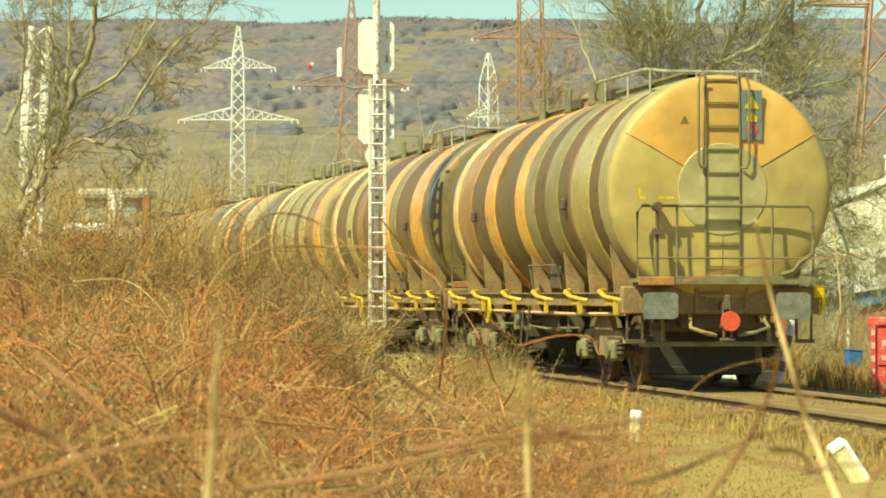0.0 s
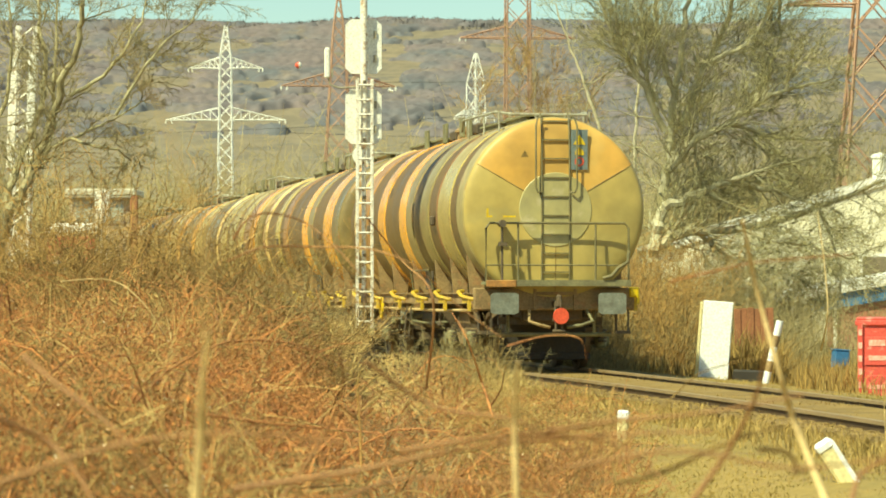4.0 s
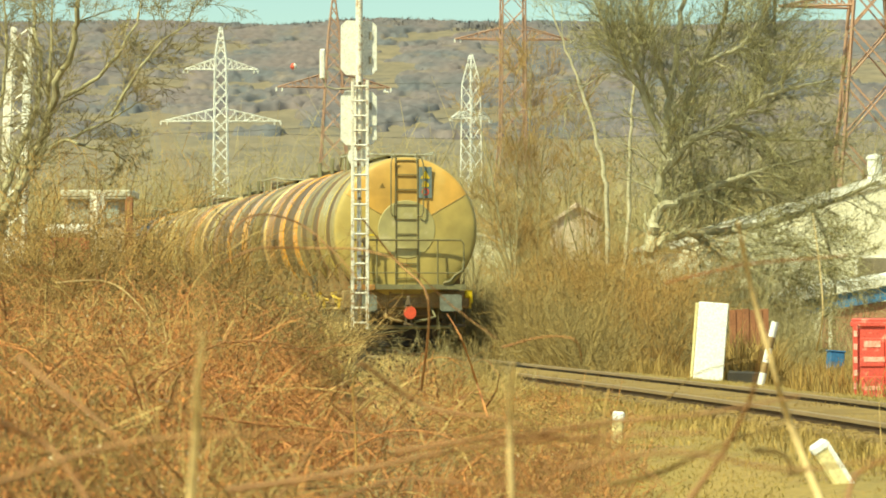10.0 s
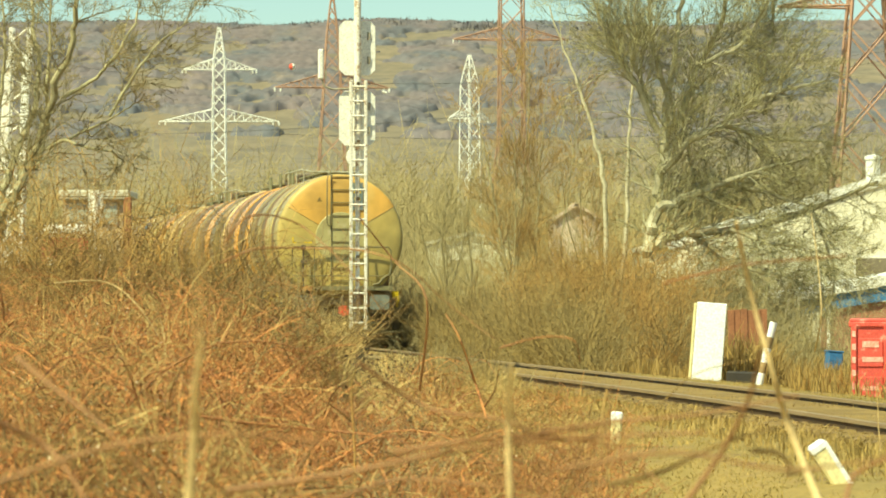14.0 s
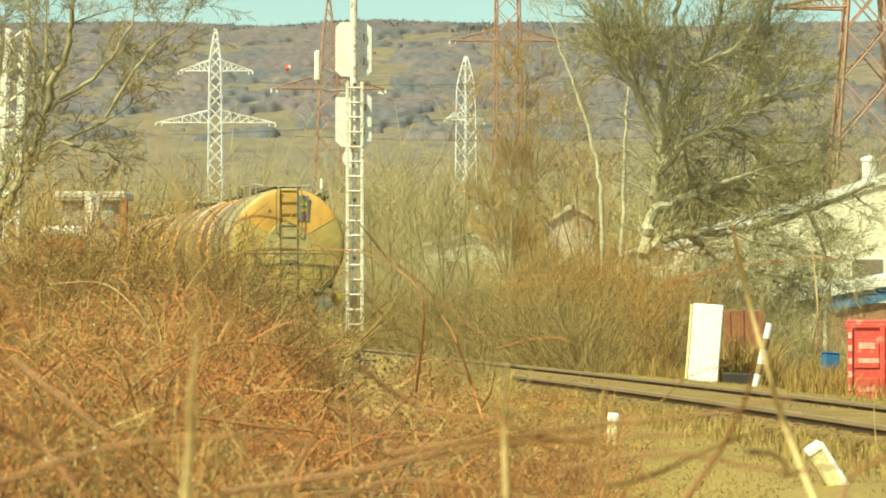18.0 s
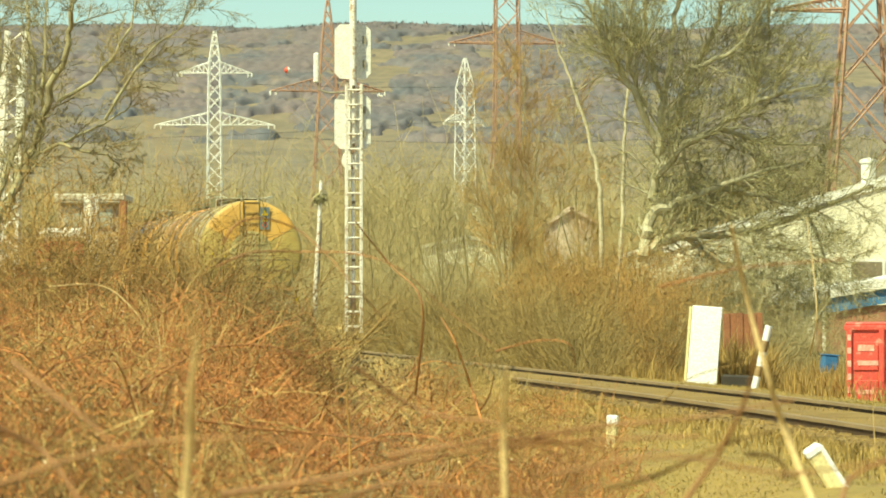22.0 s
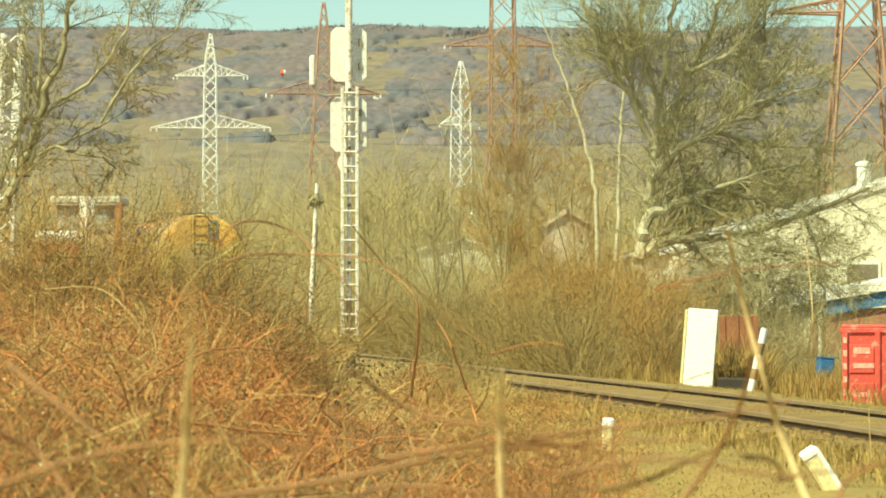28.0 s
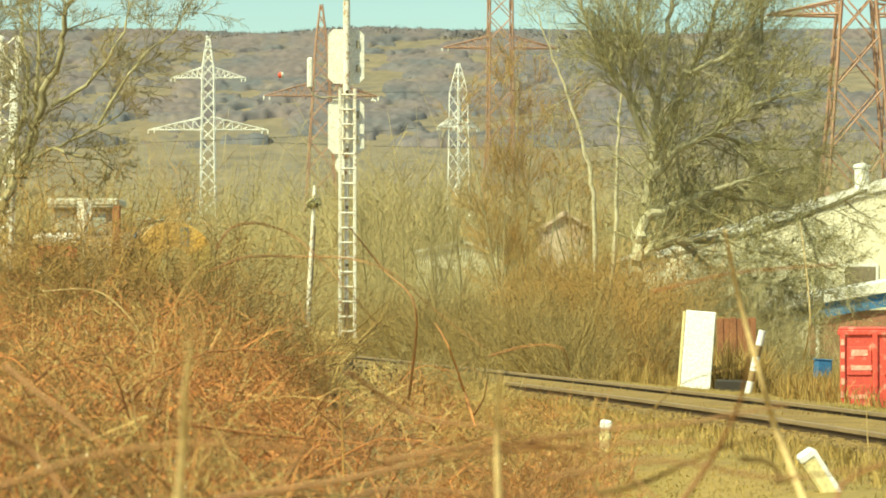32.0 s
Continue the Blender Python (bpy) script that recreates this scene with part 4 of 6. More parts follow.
crate()
solo("blue_box", Geo().box((0, 0, 0.2), (0.29, 0.28, 0.40), bev=0.02).box((0, 0, 0.41), (0.32, 0.31, 0.03), bev=0.01), M["blue"], "faded blue box half hidden in dry grass", "box", pose(7.93, 60.0, -0.28, 0, 4, 10))
p = thing("rusty_sheet", "rusty red corrugated sheet standing behind bushes", "metal sheet", pose(5.98, 57.0, ground_z(5.98, 57.0) - 0.03, -4, 0, 8))
for k in range(6):
    part("panel", Geo().box((-0.31 + k * 0.125, 0.02 * (k % 2), 0.73), (0.123, 0.025, 1.46 + 0.02 * (k % 3)), bev=0.006), M["rust_panel"], p)
part("batten", Geo().box((0, 0.055, 0.2), (0.75, 0.04, 0.06)), M["rust_panel"], p)
# Added block that gives the near-black spot at the board's foot.
solo("timber_block", Geo().box((0, 0, 0.13), (0.56, 0.24, 0.27), bev=0.03), M["near_black"], "dark block added beside the white board", "timber", pose(5.47, 53.2, ground_z(5.47, 53.2) - 0.01, 0, 2, -8))


def fallen_marker():
    p = thing("leaning_marker", "white and yellowed marker post leaning in grass", "post", pose(3.166, 22.8, -0.331, 0, -33, 6))
    part("shaft", Geo().box((0, 0, 0.20), (0.135, 0.1, 0.66), bev=0.02), M["cream_post"], p, "yellowed concrete shaft")
    part("cap", Geo().box((0, -0.004, 0.50), (0.14, 0.108, 0.08), bev=0.02), M["slab"], p)
    part("side_band", Geo().box((0.056, 0, 0.22), (0.035, 0.108, 0.58), bev=0.004), M["slab"], p)


fallen_marker()
p = thing("small_marker", "small white stake standing in the grass", "stake", pose(1.758, 28.8, -0.447, 0, 4, 0))
part("shaft", Geo().box((0, 0, 0.25), (0.1, 0.06, 0.5), bev=0.012), M["cream_post"], p)
part("cap", Geo().box((0, 0, 0.53), (0.11, 0.07, 0.09), bev=0.015), M["slab"], p)


def leaning_pole():
    p = thing("trackside_pole", "white leaning pole with a round brown nest-like head", "pole", pose(-3.32, 96.0, -0.4, 0, 3.0, 0))
    part("shaft", Geo().cyl((0, 0, 0), (0, 0, 5.3), 0.085, 10, 0.055), M["worn_white"], p)
    part("foot", Geo().cyl((0, 0, 0), (0, 0, 0.75), 0.09, 10), M["cement"], p)
    part("dark_side", Geo().box((0.08, 0, 3.1), (0.04, 0.05, 1.9)), M["black"], p)
    rr, g = random.Random(3), Geo()
    for _ in range(90):
        a, b = [Vector((rr.gauss(0, 0.12), rr.gauss(0, 0.12), 4.72 + rr.gauss(0, 0.1))) for _ in (0, 1)]
        g.tube([a, (a + b) / 2 + Vector((0, 0, 0.03)), b], 0.015, 4)
    part("head", g, M["twig"], p, "tangled brown ball of twigs")


leaning_pole()


def lattice_post():
    """Narrow white lattice mast behind the bare tree."""
    p = thing("lattice_mast", "narrow white lattice mast with flaking rusty paint", "mast", pose(-8.05, 60.0, -0.5, 0, 2.0, 0))
    for x in (-0.17, 0.17):
        for y in (-0.17, 0.17):
            part("leg", Geo().box((x, y, 3.45), (0.07, 0.07, 6.9)), M["worn_white"], p)
    for k in range(22):
        z, s = 0.3 + k * 0.3, 1 if k % 2 else -1
        part("brace", Geo().tube([(-0.17 * s, -0.17, z), (0.17 * s, -0.17, z + 0.3)], 0.028, 4), M["worn_white"], p)
        part("brace", Geo().tube([(-0.17, -0.17 * s, z), (-0.17, 0.17 * s, z + 0.3)], 0.022, 4), M["worn_white"], p)
    part("panel", Geo().box((0.16, -0.23, 5.6), (0.17, 0.05, 1.5), bev=0.02), M["white"], p)
    part("panel", Geo().box((-0.2, -0.23, 5.2), (0.17, 0.05, 2.2), bev=0.02), M["worn_white"], p)
    part("panel", Geo().box((0.15, -0.23, 3.9), (0.12, 0.05, 0.9), bev=0.02), M["worn_white"], p)


lattice_post()


# ---- far pylons and wires ----
def pylon(name, x, y, top, w_top, w_mid, z_mid, w_foot, arms, material, label, rz=0, bar=0.09):
    z0 = ground_z(x, y)
    top, z_mid = top - z0, z_mid - z0
    p = thing(name, label, "pylon", pose(x, y, z0, 0, 0, rz), group="power pylons")

    def wid(z):
        return float(np.interp(z, [0, z_mid, top - 3.5, top], [w_foot, w_mid, w_top, 0.15]))

    zs = [0.0]
    while zs[-1] < top - 0.6:
        zs.append(min(top, zs[-1] + max(0.9, wid(zs[-1]) * 1.05)))
    for sx, sy in ((-1, -1), (1, -1), (1, 1), (-1, 1)):
        part("leg", Geo().tube([(sx * wid(z) / 2, sy * wid(z) / 2, z) for z in zs], bar, 4), material, p)
    for k, (z0_, z1_) in enumerate(zip(zs[:-1], zs[1:])):
        a, b = wid(z0_) / 2, wid(z1_) / 2
        for q in range(4):
            c0, c1 = [((-1, -1), (1, -1), (1, 1), (-1, 1))[(q + d) % 4] for d in (0, 1)]
            part("brace", Geo().tube([(c0[0] * a, c0[1] * a, z0_), (c1[0] * b, c1[1] * b, z1_)], bar * 0.6, 3), material, p)
            part("brace", Geo().tube([(c1[0] * a, c1[1] * a, z0_), (c0[0] * b, c0[1] * b, z1_)], bar * 0.6, 3), material, p)
    for z, half, rise in arms:
        z -= z0
        w = wid(z) / 2
        for s in (-1, 1):
            g = Geo()
            tip = (s * half, 0, z)
            for sy in (-1, 1):
                g.tube([(s * w, sy * w, z), tip], bar * 0.7, 4).tube([(s * w, sy * w, z + rise), tip], bar * 0.7, 4)
            n = 6
            for k in range(n):
                f0, f1 = k / n, (k + 1) / n
                x0, x1 = s * (w + (half - w) * f0), s * (w + (half - w) * f1)
                for sy in (-1, 1):
                    y0, y1 = sy * w * (1 - f0), sy * w * (1 - f1)
                    g.tube([(x0, y0, z), (x1, y1, z + rise * (1 - f1))], bar * 0.45, 3).tube([(x0, y0, z + rise * (1 - f0)), (x0, y0, z)], bar * 0.45, 3)
            arm = part("crossarm", g, material, p)
            for f in (1.0, 0.9):
                part("insulator", Geo().lathe([(0.0, 0.0), (0.06, -0.03), (0.09, -0.2), (0.06, -0.37), (0.0, -0.4)], Matrix.Translation((s * half * f, 0, z)), 8), M["white"], arm)
    return p


pylon("power_pylon", -20.7, 313.0, 28.6, 1.15, 1.5, 10.0, 4.2, ((24.1, 3.75, 1.1), (18.85, 6.05, 1.25)), M["lattice"], "tall white lattice power pylon with two crossarms", 0, 0.075)
pylon("power_pylon", 5.3, 360.0, 29.5, 1.5, 1.8, 12.0, 3.2, ((21.8, 3.2, 1.1),), M["lattice"], "white lattice power pylon half hidden by trees", 40, 0.08)
pylon("red_pylon", -8.0, 270.0, 27.5, 1.0, 2.6, 10.0, 4.6, ((19.4, 5.0, 1.2),), M["lattice_red"], "red-brown lattice pylon behind the signal", 6, 0.07)
pylon("red_pylon", 9.6, 340.0, 44.0, 2.4, 2.7, 18.0, 6.0, ((29.4, 6.4, 1.3), (38.0, 5.0, 1.2)), M["lattice_red"], "tall red-brown lattice pylon on the far plain", 5, 0.10)
pylon("red_pylon", 27.3, 190.0, 27.0, 1.5, 4.2, 7.0, 5.5, ((19.0, 5.6, 0.9),), M["lattice_red"], "large red lattice pylon with white braces behind trees", 0, 0.11)


def power_line(a, b, sag, r=0.03):
    a, b = Vector(a), Vector(b)
    g = Geo().tube([a.lerp(b, k / 14) - Vector((0, 0, sag * 4 * (k / 14) * (1 - k / 14))) for k in range(15)], r, 3)
    solo("power_line", g, M["wire"], "thin dark overhead power line", "wire", group="power lines", smooth=0)


for a, b, sag in (((-60, 330, 27), (-26.7, 313, 17.6), 1.0), ((-26.7, 313, 17.6), (60, 300, 27), 2.0), ((-14.7, 313, 17.6), (80, 330, 24), 2.5),
                  ((-24.4, 313, 23), (-90, 280, 33), 1.0), ((-17, 313, 23), (60, 330, 29), 2.0), ((5.3, 360, 21), (60, 420, 30), 1.0)):
    power_line(a, b, sag)
ball = thing("marker_ball", "red and white warning ball on a power line", "marker ball", pose(-12.7, 298.0, 23.3))
part("red_half", Geo().lathe([(0.32 * math.cos(a), 0.32 * math.sin(a)) for a in np.linspace(-math.pi / 2, math.pi / 2, 9)], None, 16, 100, 280), M["red"], ball)
part("white_half", Geo().lathe([(0.32 * math.cos(a), 0.32 * math.sin(a)) for a in np.linspace(-math.pi / 2, math.pi / 2, 9)], None, 16, 280, 460), M["white"], ball)


# ---- buildings ----
def warehouse():
    b = thing("warehouse", "cream gabled warehouse with pale roof and blue lean-to", "building", pose(9.0, 110.0, -0.45, 0, 0, 0))
    Wd, D, E, Rg = 22.0, 24.0, 3.5, 6.8
    part("gable_wall", Geo().plate([(0, 0), (Wd, 0), (Wd, E), (Wd / 2, Rg), (0, E)], 0.3, Matrix(((1, 0, 0, 0), (0, 0, -1, 0.3), (0, 1, 0, 0), (0, 0, 0, 1)))), M["wall"], b, "cream rendered gable wall")
    part("gable_wall", Geo().plate([(0, 0), (Wd, 0), (Wd, E), (Wd / 2, Rg), (0, E)], 0.3, Matrix(((1, 0, 0, 0), (0, 0, -1, D), (0, 1, 0, 0), (0, 0, 0, 1)))), M["wall"], b)
    for x in (0.15, Wd - 0.15):
        part("side_wall", Geo().box((x, D / 2, E / 2), (0.3, D - 0.7, E)), M["wall"], b)
    a = math.degrees(math.atan2(Rg - E, Wd / 2))
    L = math.hypot(Wd / 2, Rg - E) + 0.4
    for s in (-1, 1):
        cx = Wd / 2 + s * (Wd / 4 + 0.15)
        part("roof_slope", Geo().box((cx, D / 2, (E + Rg) / 2 + 0.06), (L, D + 0.06, 0.16), rot=(0, s * a, 0)), M["roof"], b)
        part("barge_board", Geo().box((cx, -0.06, (E + Rg) / 2 + 0.02), (L, 0.05, 0.32), rot=(0, s * a, 0)), M["white"], b, "white barge board")
    for x in (6.9, 12.6, 17.0):
        wdw = part("window", Geo().box((x, -0.03, 2.6), (1.3, 0.08, 1.0)), M["white"], b)
        part("pane", Geo().box((x, -0.075, 2.6), (1.1, 0.02, 0.8)), M["glass"], wdw)
    vent = part("roof_vent", Geo().lathe([(0.0, -0.3), (0.26, -0.3), (0.26, 0.5), (0.32, 0.52), (0.32, 0.62), (0.0, 0.72)], Matrix.Translation((7.15, 1.2, 6.05)), 18), M["white"], b, "white round roof vent")
    part("vent_pipe", Geo().cyl((7.15, 1.2, 5.4), (7.15, 1.2, 5.9), 0.12, 10), M["cement"], vent)


def lean_to():
    b = thing("blue_shed", "low blue metal shed with pale sloping roof", "shed", pose(10.6, 88.0, -0.45, 0, 0, 0))
    part("front_wall", Geo().box((4.0, 0.1, 0.75), (6.6, 0.1, 1.5)), M["tiles"], b, "dull red-brown shed wall")
    part("fascia", Geo().plate([(0.1, 1.12), (7.5, 2.36), (7.5, 2.77), (0.1, 1.53)], 0.08, Matrix(((1, 0, 0, 0), (0, 0, -1, 0.0), (0, 1, 0, 0), (0, 0, 0, 1)))), M["blue"], b, "blue sheet fascia")
    part("roof", Geo().plate([(-0.8, 1.4), (7.6, 2.81), (7.6, 3.1), (-0.8, 1.69)], 5.0, Matrix(((1, 0, 0, 0), (0, 0, 1, -0.2), (0, 1, 0, 0), (0, 0, 0, 1)))), M["white"], b, "pale sheet roof")
    for x in (0.9, 3.0, 5.2):
        part("post", Geo().box((x, -0.05, 0.65), (0.09, 0.09, 1.3)), M["white"], b)


warehouse()
lean_to()


def hut():
    b = thing("kiosk_building", "small cream building with flat roof and orange corner", "building", pose(-12.25, 105.0, -0.45))
    part("wall", Geo().box((1.05, 1.3, 2.5), (2.1, 2.5, 5.0)), M["kiosk"], b)
    part("roof", Geo().box((1.1, 1.2, 5.12), (2.4, 2.9, 0.24), bev=0.04), M["roof"], b, "flat pale roof slab")
    part("corner_column", Geo().box((2.22, -0.12, 2.5), (0.26, 0.26, 5.0), bev=0.03), M["rust_panel"], b, "orange-brown corner column")
    for x in (0.55, 1.5):
        wdw = part("window", Geo().box((x, 0.03, 4.45), (0.72, 0.1, 0.72)), M["roof"], b)
        part("pane", Geo().box((x, -0.03, 4.45), (0.6, 0.03, 0.6)), M["pale_glass"], wdw, "pale teal window pane")
    part("gutter", Geo().cyl((-0.1, -0.2, 4.95), (2.3, -0.2, 4.95), 0.05, 8), M["cement"], b)


def parked_truck():
    b = thing("parked_truck", "red and white truck parked beyond the scrub", "truck", pose(-11.3, 98.0, -0.45, 0, 0, 8))
    part("cargo_body", Geo().box((0, 2.4, 2.2), (1.5, 4.6, 2.6), bev=0.05), M["crate"], b, "red cargo body")
    for z in (1.3, 2.2, 3.1):
        part("side_rail", Geo().box((0, 0.08, z), (1.54, 0.05, 0.08)), M["crate"], b)
    part("roof_cover", Geo().box((0, 2.4, 3.72), (1.56, 4.7, 0.4), bev=0.12), M["white"], b, "white roof cover")
    part("chassis", Geo().box((0, 2.4, 0.75), (1.3, 4.8, 0.2)), M["black"], b)
    for x in (-0.65, 0.65):
        for y in (0.9, 3.9):
            part("wheel", Geo().cyl((x - 0.12, y, 0.45), (x + 0.12, y, 0.45), 0.45, 16), M["black"], b)
    part("tail_panel", Geo().box((-0.35, 0.06, 2.6), (0.5, 0.04, 0.5)), M["white"], b)


hut()
parked_truck()


def far_house(x, y, w, d, eave, ridge, wall, label):
    """A small gabled house beyond the scrub."""
    b = thing("far_house", label, "house", pose(x, y, ground_z(x, y)))
    part("wall", Geo().plate([(0, 0), (w, 0), (w, eave), (w / 2, ridge), (0, eave)], d, Matrix(((1, 0, 0, 0), (0, 0, -1, d), (0, 1, 0, 0), (0, 0, 0, 1)))), M[wall], b)
    a = math.degrees(math.atan2(ridge - eave, w / 2))
    for k in (-1, 1):
        part("roof_slope", Geo().box((w / 2 + k * w / 4, d / 2, (eave + ridge) / 2 + 0.1), (math.hypot(w / 2, ridge - eave) + 0.3, d + 0.5, 0.14), rot=(0, k * a, 0)), M["pink" if wall == "pink" else "roof"], b)
    if wall == "pink":
        return
    wdw = part("window", Geo().box((w * 0.35, -0.02, eave * 0.7), (0.9, 0.06, 1.1)), M["white"], b)
    part("pane", Geo().box((w * 0.35, -0.06, eave * 0.7), (0.74, 0.02, 0.94)), M["glass"], wdw)


far_house(0.2, 156.0, 4.4, 8.0, 4.1, 4.6, "wall", "pale low shed beyond the leafless scrub")
far_house(6.9, 164.0, 2.4, 7.0, 5.4, 6.1, "pink", "faded pink house behind bare trees")
p = thing("small_signal", "distant white post with a ladder frame", "signal", pose(-10.28, 97.0, -0.45))
part("mast", Geo().cyl((0, 0, 0), (0, 0, 4.9), 0.07, 8), M["worn_white"], p)
for x in (-0.16, 0.16):
    part("stile", Geo().box((x, -0.1, 2.6), (0.05, 0.04, 3.6)), M["worn_white"], p)
part("board", Geo().box((0, 0.06, 4.6), (0.45, 0.04, 0.6), bev=0.01), M["white"], p)


# ---- trees, shrubs, brambles and grass ----
def branch(g, tips, p, d, length, r, rr, up, twigs, forks=0):
    """A gently bent branch with side twigs, each with a few finer twigs."""
    pts, dirs = [p], [d]
    for k in range(6):
        d = (d + Vector((rr.gauss(0, 0.15), rr.gauss(0, 0.15), rr.gauss(0, 0.15) + up * 0.5))).normalized()
        pts.append(pts[-1] + d * (length / 6))
        dirs.append(d)
    rs = [max(0.004, r * (1 - 0.75 * k / 6)) for k in range(7)]
    (g if r > 0.012 else tips).tube(pts, rs, 4 if r > 0.012 else 3, caps=False)
    for k in range(forks):
        f = 0.2 + 0.75 * (k + rr.random()) / forks
        i = min(5, max(1, int(f * 6)))
        q = dirs[i].cross(Vector((rr.gauss(0, 1), rr.gauss(0, 1), rr.gauss(0, 1)))).normalized()
        branch(g, tips, pts[i], (dirs[i] * 0.9 + q * rr.uniform(0.5, 1.0)).normalized(), length * rr.uniform(0.4, 0.65) * (1.2 - 0.5 * f), rs[i] * rr.uniform(0.5, 0.75), rr, up, twigs)
    for _ in range(twigs if not forks else 4):
        f = rr.uniform(0.12, 1.0)
        i = min(6, max(1, int(f * 6 + 0.5)))
        q = dirs[i].cross(Vector((rr.gauss(0, 1), rr.gauss(0, 1), rr.gauss(0, 1)))).normalized()
        e = (dirs[i] * 0.75 + q * rr.uniform(0.4, 0.95) + Vector((0, 0, up))).normalized()
        ln = length * rr.uniform(0.2, 0.52) * (1.25 - 0.55 * f)
        e2 = (e + Vector((rr.gauss(0, 0.25), rr.gauss(0, 0.25), rr.gauss(0.1, 0.2)))).normalized()
        mid, tr = pts[i] + e * ln * 0.5, max(0.0042, rs[i] * 0.5)
        end = mid + e2 * ln * 0.5
        tips.tube([pts[i], mid, end], [tr, tr * 0.8, tr * 0.45], 3, caps=False)
        for _k in range(2):
            b = pts[i].lerp(mid, rr.uniform(0.4, 1.0)) if rr.random() < 0.4 else mid.lerp(end, rr.random())
            w = e.cross(Vector((rr.gauss(0, 1), rr.gauss(0, 1), rr.gauss(0, 1)))).normalized()
            h = (e * 0.8 + w * rr.uniform(0.4, 1.0)).normalized() * ln * rr.uniform(0.22, 0.5)
            tips.tube([b, b + h], [tr * 0.6, tr * 0.4], 3, caps=False)


def limb(g, tips, pts, r0, r1, rr, kids, depth, ln, up=0.05, spread=0.9, reach=0.2, forks=0):
    """A main limb through pts, with side limbs growing from its outer part."""
    pts = [Vector(p) for p in pts]
    n = len(pts) * 4 - 3
    line = []
    for k in range(n):
        f = k / (n - 1) * (len(pts) - 1)
        i = min(len(pts) - 2, int(f))
        line.append(pts[i].lerp(pts[i + 1], f - i) + Vector((rr.gauss(0, 0.25), rr.gauss(0, 0.4), rr.gauss(0, 0.25))) * r0 * (0 if k == 0 else 1))
    rs = [r0 + (r1 - r0) * k / (n - 1) for k in range(n)]
    g.tube(line, rs, 8, caps=False)
    span = sum((pts[k + 1] - pts[k]).length for k in range(len(pts) - 1))
    for _ in range(max(5, int(kids * min(1.4, span / 3.0)))):
        f = rr.uniform(reach, 1.0)
        i = min(n - 1, int(f * n))
        d = (line[i] - line[max(0, i - 2)]).normalized()
        q = d.cross(Vector((rr.gauss(0, 1), rr.gauss(0, 1), rr.gauss(0, 1)))).normalized()
        branch(g, tips, line[i], (d * 0.8 + q * rr.uniform(0.5, 1.2) * spread).normalized(), ln * min(1.0, 0.45 + span / 5.0) * rr.uniform(0.6, 1.2) * (1.2 - 0.4 * f), min(0.022, max(0.007, rs[i] * rr.uniform(0.15, 0.36))), rr, up, depth, forks)


def limb_tree(x, y, limbs, seed, label, kids=16, depth=3, ln=1.7, bark="bark", twigs="twig", up=0.05, reach=0.2, forks=0):
    rr = random.Random(seed)
    t = thing("bare_tree", label, "tree", pose(x, y, 0))
    g, tips = Geo(), Geo()
    for r0, r1, pts in limbs:
        limb(g, tips, pts, r0, r1, rr, kids, depth, ln, up, reach=reach, forks=forks)
    part("trunk", g, M[bark], t, "pale bark trunk and limbs")
    part("crown", tips, M[twigs], t, "leafless tangle of fine twigs", smooth=0)
    return t


# the big tree: trunks and limbs in metres from its foot
TRUNKS = [
    (0.170, 0.035, [(0.09, 0.00, -0.62), (0.13, -0.33, 1.99), (0.25, -0.02, 2.62), (0.46, 0.22, 3.45), (0.56, 0.00, 4.49), (0.62, -0.00, 5.54), (0.77, -0.05, 6.58), (0.98, 0.09, 7.83), (1.19, 0.35, 9.08)]),
    (0.100, 0.030, [(0.56, 0.00, 4.91), (1.09, 0.41, 5.85), (1.50, 0.81, 6.89), (2.02, 0.41, 7.93), (2.28, 0.04, 9.08)]),
    (0.090, 0.020, [(0.46, 0.00, 5.22), (-0.06, -0.24, 6.32), (-0.64, -0.20, 7.20), (-1.10, -0.31, 8.25), (-1.42, -0.22, 9.08)]),
    (0.050, 0.020, [(0.25, 0.00, 5.95), (-0.15, -0.24, 6.89), (-0.19, -0.59, 7.83), (-0.06, -0.69, 8.98)]),
    (0.070, 0.020, [(0.69, 0.00, 6.16), (0.36, 0.11, 7.20), (0.25, 0.33, 8.25), (0.36, 0.59, 9.08)])]
LOW_LIMBS = [
    (0.130, 0.030, [(0.17, 0.00, 2.30), (0.56, -0.04, 2.62), (1.19, 0.01, 2.77), (2.23, 0.39, 2.83), (3.27, 0.36, 3.03), (4.21, 0.37, 3.35), (5.15, 0.45, 3.71), (5.88, 0.16, 4.02)]),
    (0.120, 0.025, [(0.44, 0.00, 3.35), (1.19, -0.02, 3.66), (2.13, 0.12, 4.02), (3.07, 0.27, 3.76), (4.00, -0.05, 3.50)]),
    (0.060, 0.020, [(2.13, 0.00, 4.02), (3.07, -0.22, 4.34), (4.06, -0.05, 4.58)]),
    (0.050, 0.020, [(2.23, 0.00, 2.83), (3.07, -0.35, 2.51), (4.00, -0.17, 2.41), (5.05, -0.03, 2.07)]),
    (0.050, 0.020, [(1.19, 0.00, 2.77), (2.02, 0.42, 2.15), (2.86, -0.02, 1.78), (3.69, 0.19, 1.68)]),
    (0.040, 0.015, [(4.21, 0.00, 3.35), (4.53, -0.12, 2.62), (4.79, -0.14, 1.78), (4.73, -0.22, 1.26)])]
